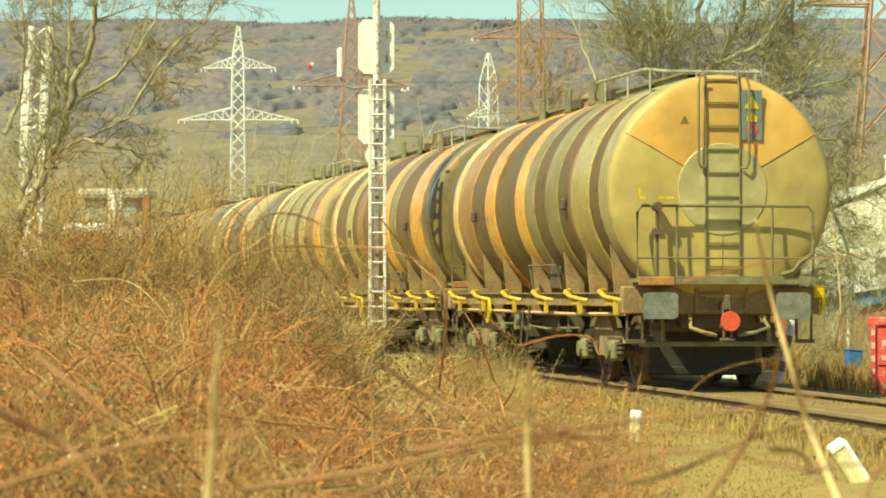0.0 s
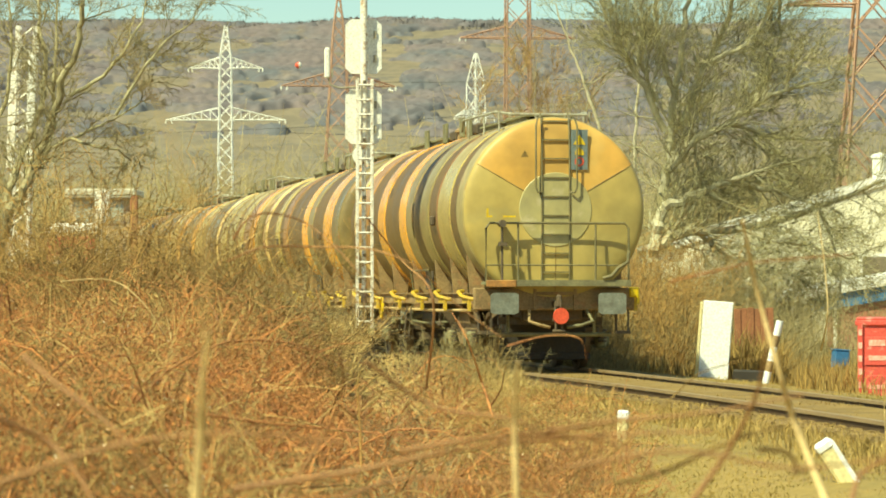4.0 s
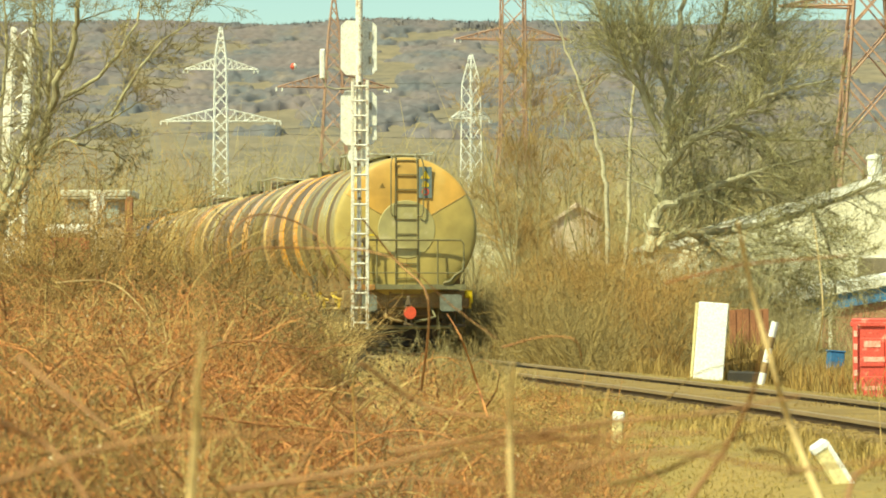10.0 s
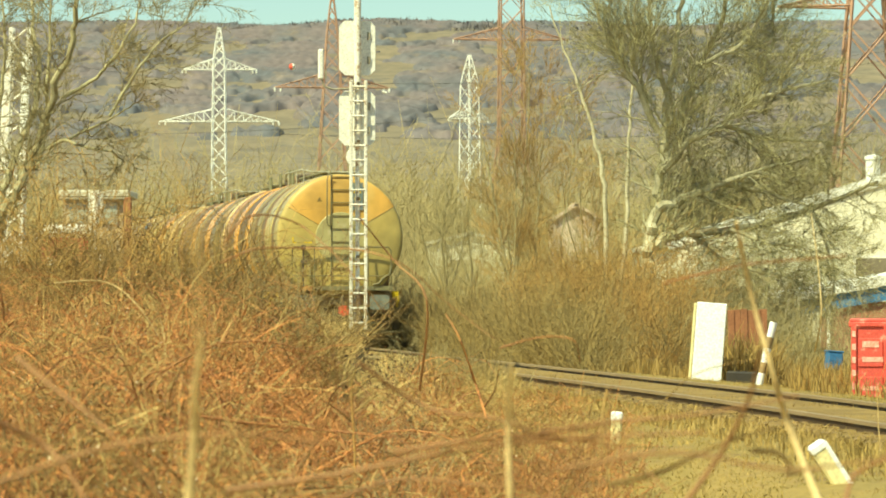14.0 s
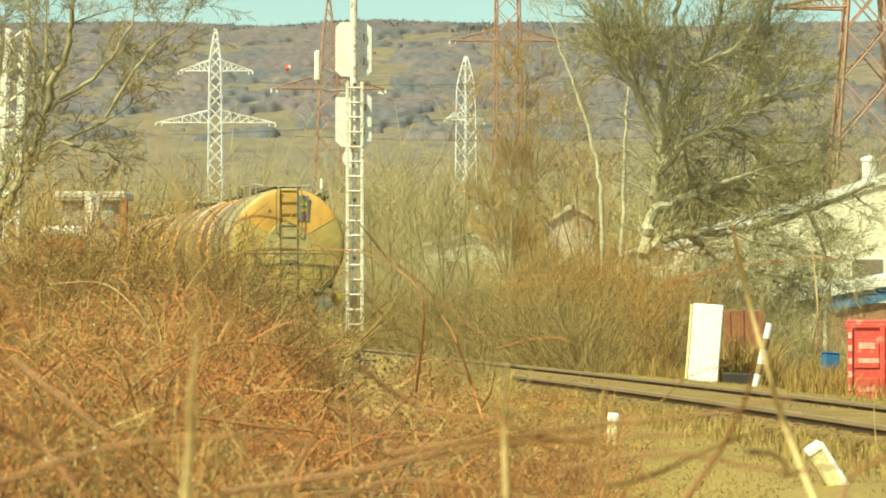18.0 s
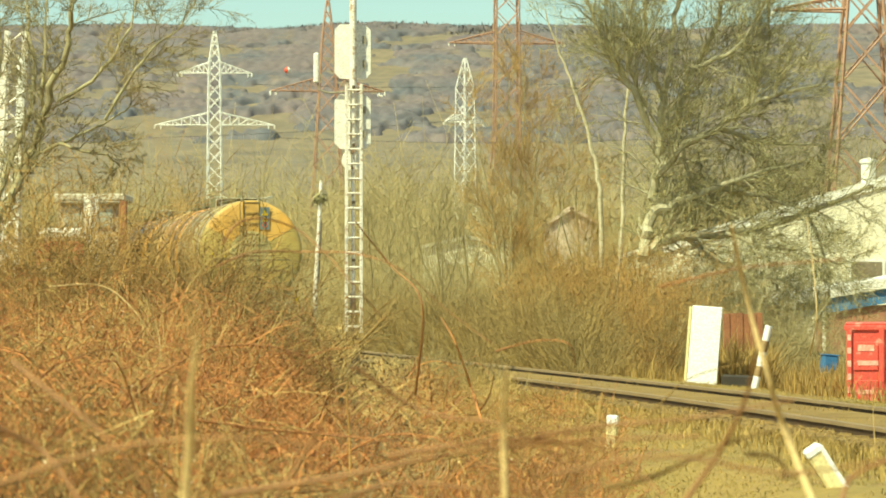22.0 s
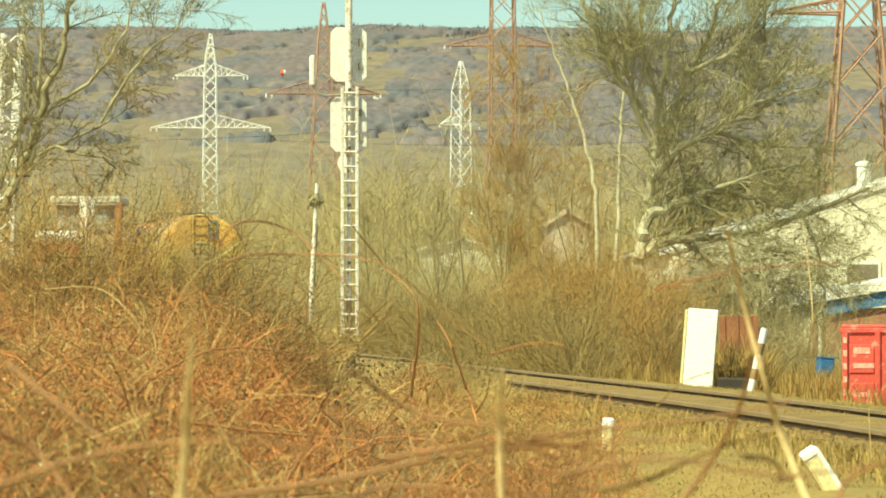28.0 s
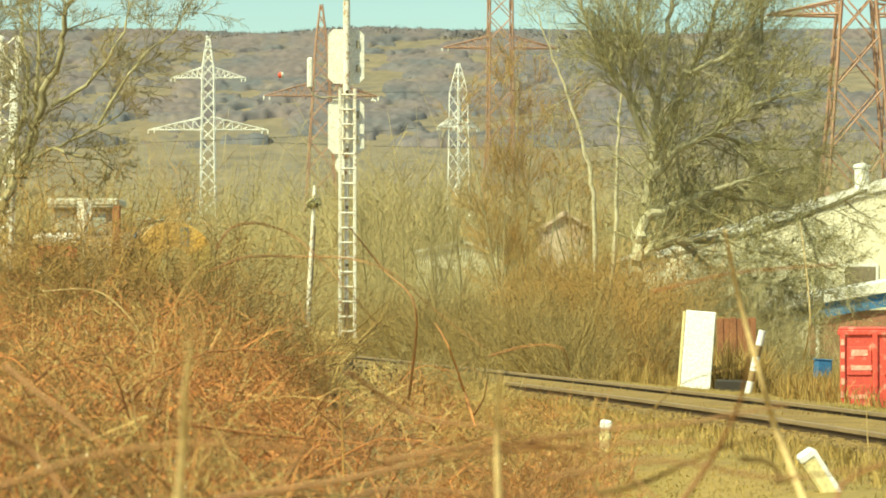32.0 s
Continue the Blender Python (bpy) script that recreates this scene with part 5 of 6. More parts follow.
HIGH_LIMBS = [
    (0.110, 0.025, [(0.56, 0.00, 4.28), (1.19, -0.30, 5.01), (2.02, -0.13, 5.43), (2.65, -0.01, 5.85), (3.40, -0.03, 6.25), (3.71, -0.28, 6.89)]),
    (0.060, 0.020, [(2.02, 0.00, 5.41), (3.27, 0.41, 5.07), (4.37, 0.09, 5.01)]),
    (0.070, 0.020, [(2.65, 0.00, 5.85), (3.12, 0.38, 6.79), (3.38, 0.79, 7.73), (3.43, 1.14, 8.98)]),
    (0.050, 0.020, [(1.03, 0.00, 5.74), (1.21, 0.19, 4.81), (1.35, 0.50, 4.18), (1.52, 0.21, 3.71)]),
    (0.060, 0.020, [(1.50, 0.00, 6.89), (2.44, -0.11, 7.31), (3.07, 0.27, 8.14), (3.38, 0.58, 8.87)]),
    (0.050, 0.020, [(3.40, 0.00, 6.25), (4.00, 0.22, 6.37), (4.53, -0.04, 6.47)])]
BANK_LIMBS = [
    (0.094, 0.032, [(-0.23, 0.00, -0.27), (-0.12, -0.44, 2.06), (0.09, -0.79, 2.55), (0.36, -0.88, 2.99), (0.58, -0.72, 3.58), (0.91, -1.04, 4.40), (1.18, -1.39, 5.05), (1.32, -1.63, 5.65), (1.51, -1.40, 6.30)]),
    (0.032, 0.014, [(0.69, 0.00, 3.58), (0.99, -0.38, 3.72), (1.40, -0.64, 3.56), (1.78, -0.82, 3.50), (1.97, -0.46, 3.34)]),
    (0.032, 0.011, [(0.75, 0.00, 3.64), (0.99, 0.06, 3.75), (1.34, 0.18, 3.91), (1.67, 0.47, 4.10), (2.05, 0.27, 4.34)]),
    (0.036, 0.011, [(0.91, 0.00, 4.40), (1.45, 0.03, 4.72), (1.75, 0.10, 5.08), (2.05, 0.41, 5.65), (2.10, 0.77, 6.19)]),
    (0.029, 0.009, [(1.67, 0.00, 4.10), (2.08, 0.04, 4.81), (2.43, 0.27, 5.32), (2.81, 0.49, 5.59), (3.08, 0.82, 6.14)]),
    (0.072, 0.022, [(-0.12, 0.00, 2.06), (-0.02, -0.15, 2.93), (0.20, 0.28, 3.69), (0.36, 0.69, 4.24), (0.42, 1.07, 5.00), (0.26, 1.33, 5.65), (0.20, 1.67, 6.30)]),
    (0.043, 0.014, [(0.47, 0.00, 3.26), (0.64, 0.16, 3.91), (0.69, -0.20, 4.62), (0.72, -0.10, 5.32), (0.69, 0.21, 6.30)]),
    (0.043, 0.014, [(-0.34, 0.00, 3.80), (-0.12, 0.13, 4.34), (-0.02, 0.06, 5.16), (-0.12, 0.26, 6.25)])]
limb_tree(5.3, 76.0, [(a * 1.05, b * 1.4, c) for a, b, c in TRUNKS + LOW_LIMBS + HIGH_LIMBS], 11, "big bare spreading tree with pale limbs by the track", 36, 8, 1.75, up=0.05, reach=0.06, forks=5)
limb_tree(4.9, 79.0, [
    (0.075, 0.02, [(0.12, 0, -0.5), (0.16, 0, 1.8), (0.28, 0.1, 3.4), (0.33, 0.1, 5.2), (0.42, 0.2, 6.6), (0.3, 0.2, 9.0)]),
    (0.065, 0.018, [(-0.25, 0, -0.5), (-0.28, 0, 3.8), (-0.4, 0, 4.8), (-0.7, 0.1, 5.8), (-0.95, 0.1, 6.6), (-1.3, 0.2, 7.5), (-1.7, 0.2, 8.6)])],
    12, "slim bare pale-barked trees beyond the track", 9, 8, 1.6, "pale_bark", up=0.2, reach=0.4)
limb_tree(-6.75, 50.0, BANK_LIMBS, 21, "bare tree with olive bark above the brambles", 20, 7, 0.95, "bark_dim", "twig_dim", reach=0.08, forks=5)
limb_tree(3.1, 90.0, [
    (0.045, 0.008, [(-0.6, 0, -0.5), (-0.5, 0, 1.8), (-0.42, 0, 4.0), (-0.5, 0, 7.6)]), (0.03, 0.008, [(0.1, 0, -0.5), (0.15, 0, 2.5), (0.3, 0, 5.2), (0.5, 0, 7.4)]),
    (0.05, 0.012, [(-0.5, 0, 1.0), (-0.9, 0, 3.2), (-1.3, 0, 5.3), (-1.7, 0, 6.8)]), (0.03, 0.008, [(0.8, 0.5, -0.5), (0.9, 0, 2.8), (1.2, 0, 5.0), (1.5, 0, 7.0)]),
    (0.04, 0.01, [(-0.4, 0.3, 2.0), (-0.2, 0.4, 4.2), (-0.05, 0.4, 6.4), (0.0, 0.3, 8.0)]), (0.025, 0.008, [(1.5, 0.2, -0.5), (1.7, 0.2, 2.4), (1.9, 0.2, 4.4)])],
    31, "young bare saplings with tan upright twigs", 24, 8, 1.5, "bark_dim", "twig_rusty", 0.14, reach=0.1, forks=5)
limb_tree(-0.4, 112.0, [
    (0.05, 0.015, [(0, 0, -0.5), (0.1, 0, 2.2), (0.0, 0, 4.6)]), (0.05, 0.015, [(1.2, 0, -0.5), (1.25, 0, 2.2), (1.1, 0, 4.4)]), (0.05, 0.015, [(-1.4, 0, -0.5), (-1.3, 0, 2.0), (-1.5, 0, 4.2)])],
    32, "young bare saplings in pale scrub", 20, 8, 1.3, "twig_dim", "twig_dim", 0.35)


for x, y, h, seed in ((5.5, 108.0, 6.4, 37), (1.5, 104.0, 5.2, 33), (2.6, 97.0, 5.6, 34), (-1.2, 118.0, 5.5, 35), (0.6, 99.0, 4.0, 36)):
    limb_tree(x, y, [(0.05, 0.012, [(0, 0, -0.5), (0.12, 0, h * 0.4), (-0.05, 0, h * 0.7), (0.1, 0, h)]), (0.035, 0.01, [(0.05, 0, h * 0.25), (0.5, 0.2, h * 0.55), (0.8, 0.2, h * 0.9)]),
                     (0.035, 0.01, [(0.05, 0, h * 0.3), (-0.5, 0.2, h * 0.6), (-0.75, 0.1, h * 0.95)])], seed, "young bare tree with olive-brown twigs in scrub", 18, 8, 1.2, "twig_dim", "twig_dim", 0.3)


def brush(name, boxes, n, h, seed, material, label, r=0.006, lean=0.28, seg=3, keep=None, fork=4, far=False):
    """Upright thin stems with side twigs, simpler where far. boxes: (x0, x1, y0, y1)"""
    rr, g = random.Random(seed), Geo()
    for (x0, x1, y0, y1) in boxes:
        for _ in range(n):
            x, y = rr.uniform(x0, x1), rr.uniform(y0, y1)
            if keep and not keep(x, y):
                continue
            hh = h * rr.uniform(0.45, 1.1) * (0.8 + 0.5 * rng_noise(x, y, 2.5, seed))
            p, d = Vector((x, y, ground_z(x, y) - 0.05)), Vector((rr.gauss(0, lean), rr.gauss(0, lean), 1)).normalized()
            pts = [p]
            for k in range(seg):
                d = (d + Vector((rr.gauss(0, 0.16), rr.gauss(0, 0.16), 0.05))).normalized()
                pts.append(pts[-1] + d * hh / seg)
            g.tube(pts, [r, r * 0.8, r * 0.6, r * 0.35][:seg + 1], 3, caps=False)
            for _k in range(fork):
                i = rr.randint(1, seg)
                q = pts[i].lerp(pts[i - 1], rr.random())
                e = (d * 0.6 + Vector((rr.gauss(0, 0.8), rr.gauss(0, 0.8), rr.gauss(0.15, 0.45)))).normalized() * hh * rr.uniform(0.12, 0.36)
                mid = q + e * 0.5 + Vector((rr.gauss(0, 0.04), rr.gauss(0, 0.04), rr.gauss(0.02, 0.03))) * hh
                g.tube([q, q + e] if far else [q, mid, q + e], [r * 0.6, r * 0.35] if far else [r * 0.6, r * 0.5, r * 0.3], 3, caps=False)
                if far:
                    continue
                e2 = Vector((rr.gauss(0, 1), rr.gauss(0, 1), rr.gauss(0.2, 0.7))).normalized() * hh * rr.uniform(0.06, 0.16)
                g.tube([mid, mid + e2], [r * 0.45, r * 0.3], 3, caps=False)
    return solo(name, g, M[material], label, "shrubs", kind="stuff", smooth=0)


def off_track(x, y, lo=2.6):
    return abs(x - track_x(y)) > lo


brush("rusty_shrubs", [(1.8, 6.4, 60, 72), (2.3, 5.4, 72, 84), (2.6, 4.9, 71, 76)], 1800, 3.1, 41, "twig_red", "dense rust-brown leafless shrubs along the track", 0.0058, 0.45, keep=lambda x, y: x - track_x(y) > 3.4 and 0.036 < x / y + 0.012 * rng_noise(x, y, 1.6, 8.0) < 0.086 and rng_noise(x, y, 1.1, 5.0) > -0.12, fork=9)
brush("olive_shrubs", [(-1.5, 3.5, 88, 108), (2.0, 9.5, 60, 84)], 1250, 2.6, 42, "twig_dim", "olive-brown leafless scrub beside the line", 0.006, 0.6, keep=lambda x, y: x - track_x(y) > 3.6, fork=9)
brush("yard_shrubs", [(6.4, 9.6, 78, 87), (5.3, 7.6, 84, 90)], 600, 3.2, 46, "twig_dim", "dark leafless shrubs in front of the warehouse", 0.008, 0.5, fork=10)
brush("bank_shrubs", [(-5.0, 5.5, 52, 88)], 12000, 1.7, 47, "twig_scrub", "low brown twiggy growth on the bank", 0.005, 0.7, keep=lambda x, y: 2.0 < x - track_x(y) < 3.7 and x / y < 0.064 + 0.01 * rng_noise(x, y, 1.5, 4.0), fork=8)
brush("bank_hedge", [(-4.0, 4.5, 54, 80)], 26000, 1.9, 52, "twig_scrub", "dense brown twiggy growth close beside the track", 0.0062, 0.45, keep=lambda x, y: 1.95 < x - track_x(y) < 2.8 and x / y < 0.052, fork=8, far=True)
brush("tall_bush", [(-7.9, -4.0, 39, 46)], 1000, 3.7, 48, "twig_red", "tall brown leafless bush in front of the line", 0.0065, 0.6, keep=lambda x, y: x / y < -0.097 - 0.01 * rng_noise(x, y, 2.0, 3.0), fork=20)
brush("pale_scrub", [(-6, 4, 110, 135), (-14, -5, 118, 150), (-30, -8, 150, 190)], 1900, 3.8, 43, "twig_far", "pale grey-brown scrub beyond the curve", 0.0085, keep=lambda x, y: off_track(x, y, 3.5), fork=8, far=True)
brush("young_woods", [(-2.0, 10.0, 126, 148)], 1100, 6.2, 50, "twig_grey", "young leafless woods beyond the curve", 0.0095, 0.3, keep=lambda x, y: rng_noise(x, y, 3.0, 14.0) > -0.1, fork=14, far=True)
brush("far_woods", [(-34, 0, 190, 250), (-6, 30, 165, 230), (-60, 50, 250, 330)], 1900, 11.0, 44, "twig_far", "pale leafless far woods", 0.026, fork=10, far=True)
brush("bush_thicket", [(-7.8, -1.6, 37, 48), (-5.4, -1.8, 39, 45)], 1250, 3.0, 45, "twig_olive", "dense olive-brown leafless bushes in front of the train", 0.0065, 0.9, keep=lambda x, y: x / y < -0.060 - 0.012 * rng_noise(x, y, 2.0, 3.0) and track_x(y) - x > 3.0, fork=17)


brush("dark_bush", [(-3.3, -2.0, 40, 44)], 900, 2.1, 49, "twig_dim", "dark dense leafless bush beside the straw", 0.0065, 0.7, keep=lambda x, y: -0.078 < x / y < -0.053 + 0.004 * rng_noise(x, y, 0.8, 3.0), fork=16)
brush("verge_weeds", [(-3.0, 2.0, 35, 46)], 3600, 1.1, 73, "twig_scrub", "loose tan weed stems along the near side of the track", 0.0045, 0.4, keep=lambda x, y: 1.75 < track_x(y) - x < 3.0 and x / y < 0.022 and rng_noise(x, y, 1.4, 31.0) > -0.02 and not -0.027 < x / y < -0.016, fork=7)


def thicket_top(x, y):
    """Height of the bramble mass over the ground."""
    px = x / y
    h = float(np.interp(px, [-0.15, -0.075, -0.052, -0.030, -0.01, 0.02, 0.06, 0.1], [1.75, 1.55, 1.05, 0.40, 0.36, 0.34, 0.28, 0.15]))
    h *= float(np.interp(y, [12, 18, 24, 30, 36, 42, 46], [0.55, 0.55, 0.62, 0.78, 0.9, 0.8, 0.5]))
    return h * (1 + 0.55 * rng_noise(x, y, 2.6, 7.0) + 0.35 * rng_noise(x, y, 0.8, 8.0))


def straw_patch(x, y):
    return y > 33 and -0.053 < x / y + 0.006 * rng_noise(x, y, 1.2, 9.0) < -0.006


def brambles(seed=51, canes=16500, leaves=95000):
    rr, tint = random.Random(seed), [Geo(), Geo(), Geo()]
    for _ in range(canes):
        y = rr.uniform(13, 46)
        x = rr.uniform(-0.155, 0.07) * y
        h = thicket_top(x, y)
        if straw_patch(x, y) or track_x(y) - x < 2.7 or h < 0.12 or (x / y > 0.0 and rr.random() < x / y / 0.075):
            continue
        z0, a = ground_z(x, y), rr.uniform(0, 2 * math.pi)
        ln = h * rr.uniform(0.25, 1.0)
        e = Vector((math.cos(a), math.sin(a), 0))
        top = h * rr.uniform(0.45, 1.25)
        pts = [Vector((x, y, z0)) + e * ln * t + Vector((rr.gauss(0, 0.07), rr.gauss(0, 0.07), rr.gauss(0, 0.04) + top * ((1 - (1 - t / 0.6) ** 2) if t < 0.6 else 1 - ((t - 0.6) / 0.6) ** 2 * 0.8))) for t in (0, 0.2, 0.4, 0.6, 0.8, 1.0)]
        r = rr.uniform(0.0018, 0.0046)
        k = rng_noise(x, y, 2.2, 15.0) + rr.gauss(0, 0.16)
        g = tint[0 if k > -0.02 else 1 if k > -0.28 else 2]
        g.tube(pts, [r, r, r * 0.9, r * 0.8, r * 0.6, r * 0.3], 3, caps=False)
        for _k in range(5):
            q = pts[rr.randint(1, 5)]
            e2 = Vector((rr.gauss(0, 1), rr.gauss(0, 1), rr.gauss(0.2, 0.7))).normalized() * rr.uniform(0.12, 0.4)
            g.tube([q, q + e2 * 0.5 + Vector((0, 0, 0.02)), q + e2], [r * 0.6, r * 0.5, r * 0.3], 3, caps=False)
    for _ in range(1300):
        y = rr.uniform(17, 44)
        x = rr.uniform(-0.155, 0.012) * y
        if straw_patch(x, y) or track_x(y) - x < 3.4:
            continue
        h, a, ln = thicket_top(x, y), rr.uniform(0, 2 * math.pi), rr.uniform(0.2, 0.8) + (0.7 if rr.random() < 0.12 else 0)
        e, rise = Vector((math.cos(a), math.sin(a), 0)), rr.uniform(-0.35, 1.5)
        z0, bow = ground_z(x, y) + h * rr.uniform(0.55, 1.0), rr.gauss(0, 0.06)
        pts = [Vector((x, y, z0)) + e * ln * t + Vector((0, bow * t * ln, rise * ln * t * (1.5 - 1.3 * t) + rr.gauss(0, 0.008))) for t in np.linspace(0, 1, 8)]
        r, g = rr.uniform(0.0035, 0.0075), tint[rr.choice((0, 0, 0, 1, 2, 2))]
        g.tube(pts, [r * (1 - 0.09 * k) for k in range(8)], 4, caps=False)
        for _k in range(3):
            q = pts[rr.randint(2, 7)]
            e2 = (e + Vector((rr.gauss(0, 0.6), rr.gauss(0, 0.6), rr.gauss(0.3, 0.6)))).normalized() * rr.uniform(0.12, 0.45)
            g.tube([q, q + e2 * 0.5 + Vector((0, 0, 0.02)), q + e2], [r * 0.6, r * 0.5, r * 0.3], 3, caps=False)
    for g, kind, label in zip(tint, ("cane", "twig_olive", "straw_dim"), ("tangled arching rust-brown bramble canes", "dull olive-brown bramble stems", "pale straw-coloured dead stems")):
        solo("bramble_canes", g, M[kind], label, "brambles", kind="stuff", smooth=0)
    rs = np.random.RandomState(seed)
    y = rs.uniform(13, 46, leaves)
    x = rs.uniform(-0.155, 0.06, leaves) * y
    c, sz = [], []
    for i in range(leaves):
        if straw_patch(x[i], y[i]) or track_x(y[i]) - x[i] < 2.9 or rng_noise(x[i], y[i], 1.3, 12.0) < rs.uniform(-0.3, 0.3) or (x[i] / y[i] > -0.01 and rs.rand() < (x[i] / y[i] + 0.01) / 0.06):
            continue
        h = thicket_top(x[i], y[i])
        c.append((x[i], y[i], ground_z(x[i], y[i]) + h * (1 - rs.rand() ** 1.6) * 1.05))
        sz.append(rs.uniform(0.007, 0.021) * (0.7 + y[i] / 60))
    # About a tenth of the leaves get a pale copy as painted glints.
    pick = rs.rand(len(c)) < 0.09
    leaf_mesh("bleached_leaves", np.array(c)[pick] + [0, 0, 0.03], np.array(sz)[pick] * 0.8, rs, M["bleached"], "pale curled leaves painted in as glints on the brambles", "leaves")
    leaf_mesh("bramble_leaves", np.array(c), np.array(sz), rs, M["leaf"], "dry curled orange-brown bramble leaves", "leaves")


def leaf_mesh(name, c, sz, rs, material, label, category):
    n = len(c)
    d = rs.normal(size=(n, 3))
    d /= np.linalg.norm(d, axis=1)[:, None]
    e = np.cross(d, rs.normal(size=(n, 3)))
    e /= np.linalg.norm(e, axis=1)[:, None]
    nn = np.cross(d, e)
    s = sz[:, None]
    v = np.stack([c - d * s, c + e * s * 0.5 + nn * s * 0.25, c + d * s, c - e * s * 0.5 + nn * s * 0.25], 1).reshape(-1, 3)
    k = np.arange(n)[:, None] * 4
    f = np.concatenate([k + [0, 1, 2], k + [0, 2, 3]])
    g = Geo()
    g.v, g.f = v.tolist(), f.tolist()
    return solo(name, g, material, label, category, kind="stuff", smooth=0)


brambles()


def blades(name, n, region, h, material, label, seed, width=0.006, keep=None, lean=0.35, level=None):
    rs = np.random.RandomState(seed)
    x0, x1, y0, y1 = region
    y = y0 + (y1 - y0) * rs.rand(n)
    x = (x0 + (x1 - x0) * rs.rand(n)) * y
    ok = np.array([keep(a, b) if keep else True for a, b in zip(x, y)])
    x, y = x[ok], y[ok]
    z = np.array([ground_z(a, b) if level is None else level for a, b in zip(x, y)]) - 0.02
    n = len(x)
    patch = np.array([0.65 + 0.7 * max(0, 0.5 + rng_noise(a, b, 1.3, seed)) for a, b in zip(x, y)])
    hh = h * rs.uniform(0.35, 1.0, n) * patch
    a = rs.uniform(0, 2 * np.pi, n)
    w = width * rs.uniform(0.6, 1.5, n)
    bend = rs.normal(0, lean, (n, 2)) * hh[:, None]
    side = np.stack([np.cos(a) * w, np.sin(a) * w, np.zeros(n)], 1)
    p = np.stack([x, y, z], 1)
    mid = p + np.stack([bend[:, 0] * 0.35, bend[:, 1] * 0.35, hh * 0.6], 1)
    tip = p + np.stack([bend[:, 0], bend[:, 1], hh], 1)
    v = np.stack([p - side, p + side, mid + side * 0.7, mid - side * 0.7, tip], 1).reshape(-1, 3)
    k = np.arange(n)[:, None] * 5
    g = Geo()
    g.v, g.f = v.tolist(), (k + [0, 1, 2, 3]).tolist() + (k + [3, 2, 4]).tolist()
    return solo(name, g, M[material], label, "grass", kind="stuff", smooth=0)


def open_grass(x, y):
    """False on the worn spots in front of the marker posts."""
    return not (21.9 < y < 22.9 and 0.116 < x / y < 0.152) and not (26.5 < y < 30 and 0.056 < x / y < 0.068)


blades("ridge_woods", 20000, (-0.16, 0.19, 2500, 2720), 5.0, "hill_tree", "bare woods along the far ridge, colour greyed for haze", 65, 0.9, lambda x, y: rng_noise(x, y * 0.3, 35.0, 4.0) > -0.25, 0.3)
blades("foot_grass", 16000, (-0.030, -0.013, 36, 53), 0.16, "straw", "short straw at the foot of the signal", 72, 0.006, lambda x, y: track_x(y) - x > 1.6)
blades("curve_grass", 30000, (-0.014, 0.03, 37, 60), 0.34, "straw_dim", "straw-coloured grass hiding the near rail", 71, 0.006, lambda x, y: 1.3 < track_x(y) - x < 2.8 and not -0.029 < x / y < -0.014)
blades("verge_grass", 26000, (-0.02, 0.16, 22, 58), 0.2, "grass_dry", "dry grass along the foot of the ballast", 67, 0.006, lambda x, y: 1.3 < track_x(y) - x < 2.3 and not -0.029 < x / y < -0.014)
blades("sheet_weeds", 1500, (0.096, 0.114, 54.6, 57.4), 1.0, "grass_brown", "brown weeds standing before the rusty sheet", 78, 0.012, None, 0.3)
blades("box_weeds", 260, (0.127, 0.137, 58.6, 59.7), 0.36, "grass_brown", "brown weeds round the blue box", 79, 0.012, None, 0.3)
blades("rail_grass", 90000, (0.0, 0.16, 22, 62), 0.10, "grass_dry", "dry grass growing up to the near rail", 76, 0.006, lambda x, y: 0.86 < track_x(y) - x < 1.5 and open_grass(x, y), 0.4, -0.15)
blades("bed_grass", 26000, (0.0, 0.16, 22, 62), 0.09, "grass_brown", "thin brown grass between the rails", 77, 0.005, lambda x, y: abs(track_x(y) - x) < 0.64 and rng_noise(x, y, 1.1, 3.0) > 0.0, 0.4, -0.09)
blades("green_grass", 80000, (-0.04, 0.16, 19, 50), 0.04, "grass_green", "short yellow-green winter grass beside the track", 61, 0.006, lambda x, y: abs(x - track_x(y)) > 1.3 and open_grass(x, y))
blades("dry_grass", 50000, (-0.12, 0.16, 16, 60), 0.07, "grass_dry", "thin straw-coloured dry grass", 62, 0.005, lambda x, y: abs(x - track_x(y)) > 1.35 and open_grass(x, y))
blades("tall_dry_grass", 30000, (0.0, 0.17, 44, 80), 0.45, "grass_brown", "tall dry grass along the far side of the track", 63, 0.008, lambda x, y: x - track_x(y) > 2.6 and not (y < 54 and 0.076 < x / y < 0.118))
blades("straw_mound", 26000, (-0.050, -0.0275, 40, 51), 1.1, "straw", "tall pale straw beside the signal", 78, 0.007, lambda x, y: track_x(y) - x > 2.4 and rng_noise(x, y, 1.1, 5.0) > -0.25, 0.3)
blades("mast_grass", 60000, (-0.058, 0.004, 32, 53), 0.36, "straw", "straw-coloured grass round the signal foot", 64, 0.007, lambda x, y: track_x(y) - x > 2.1 and not (y > 36 and -0.029 < x / y < -0.014))

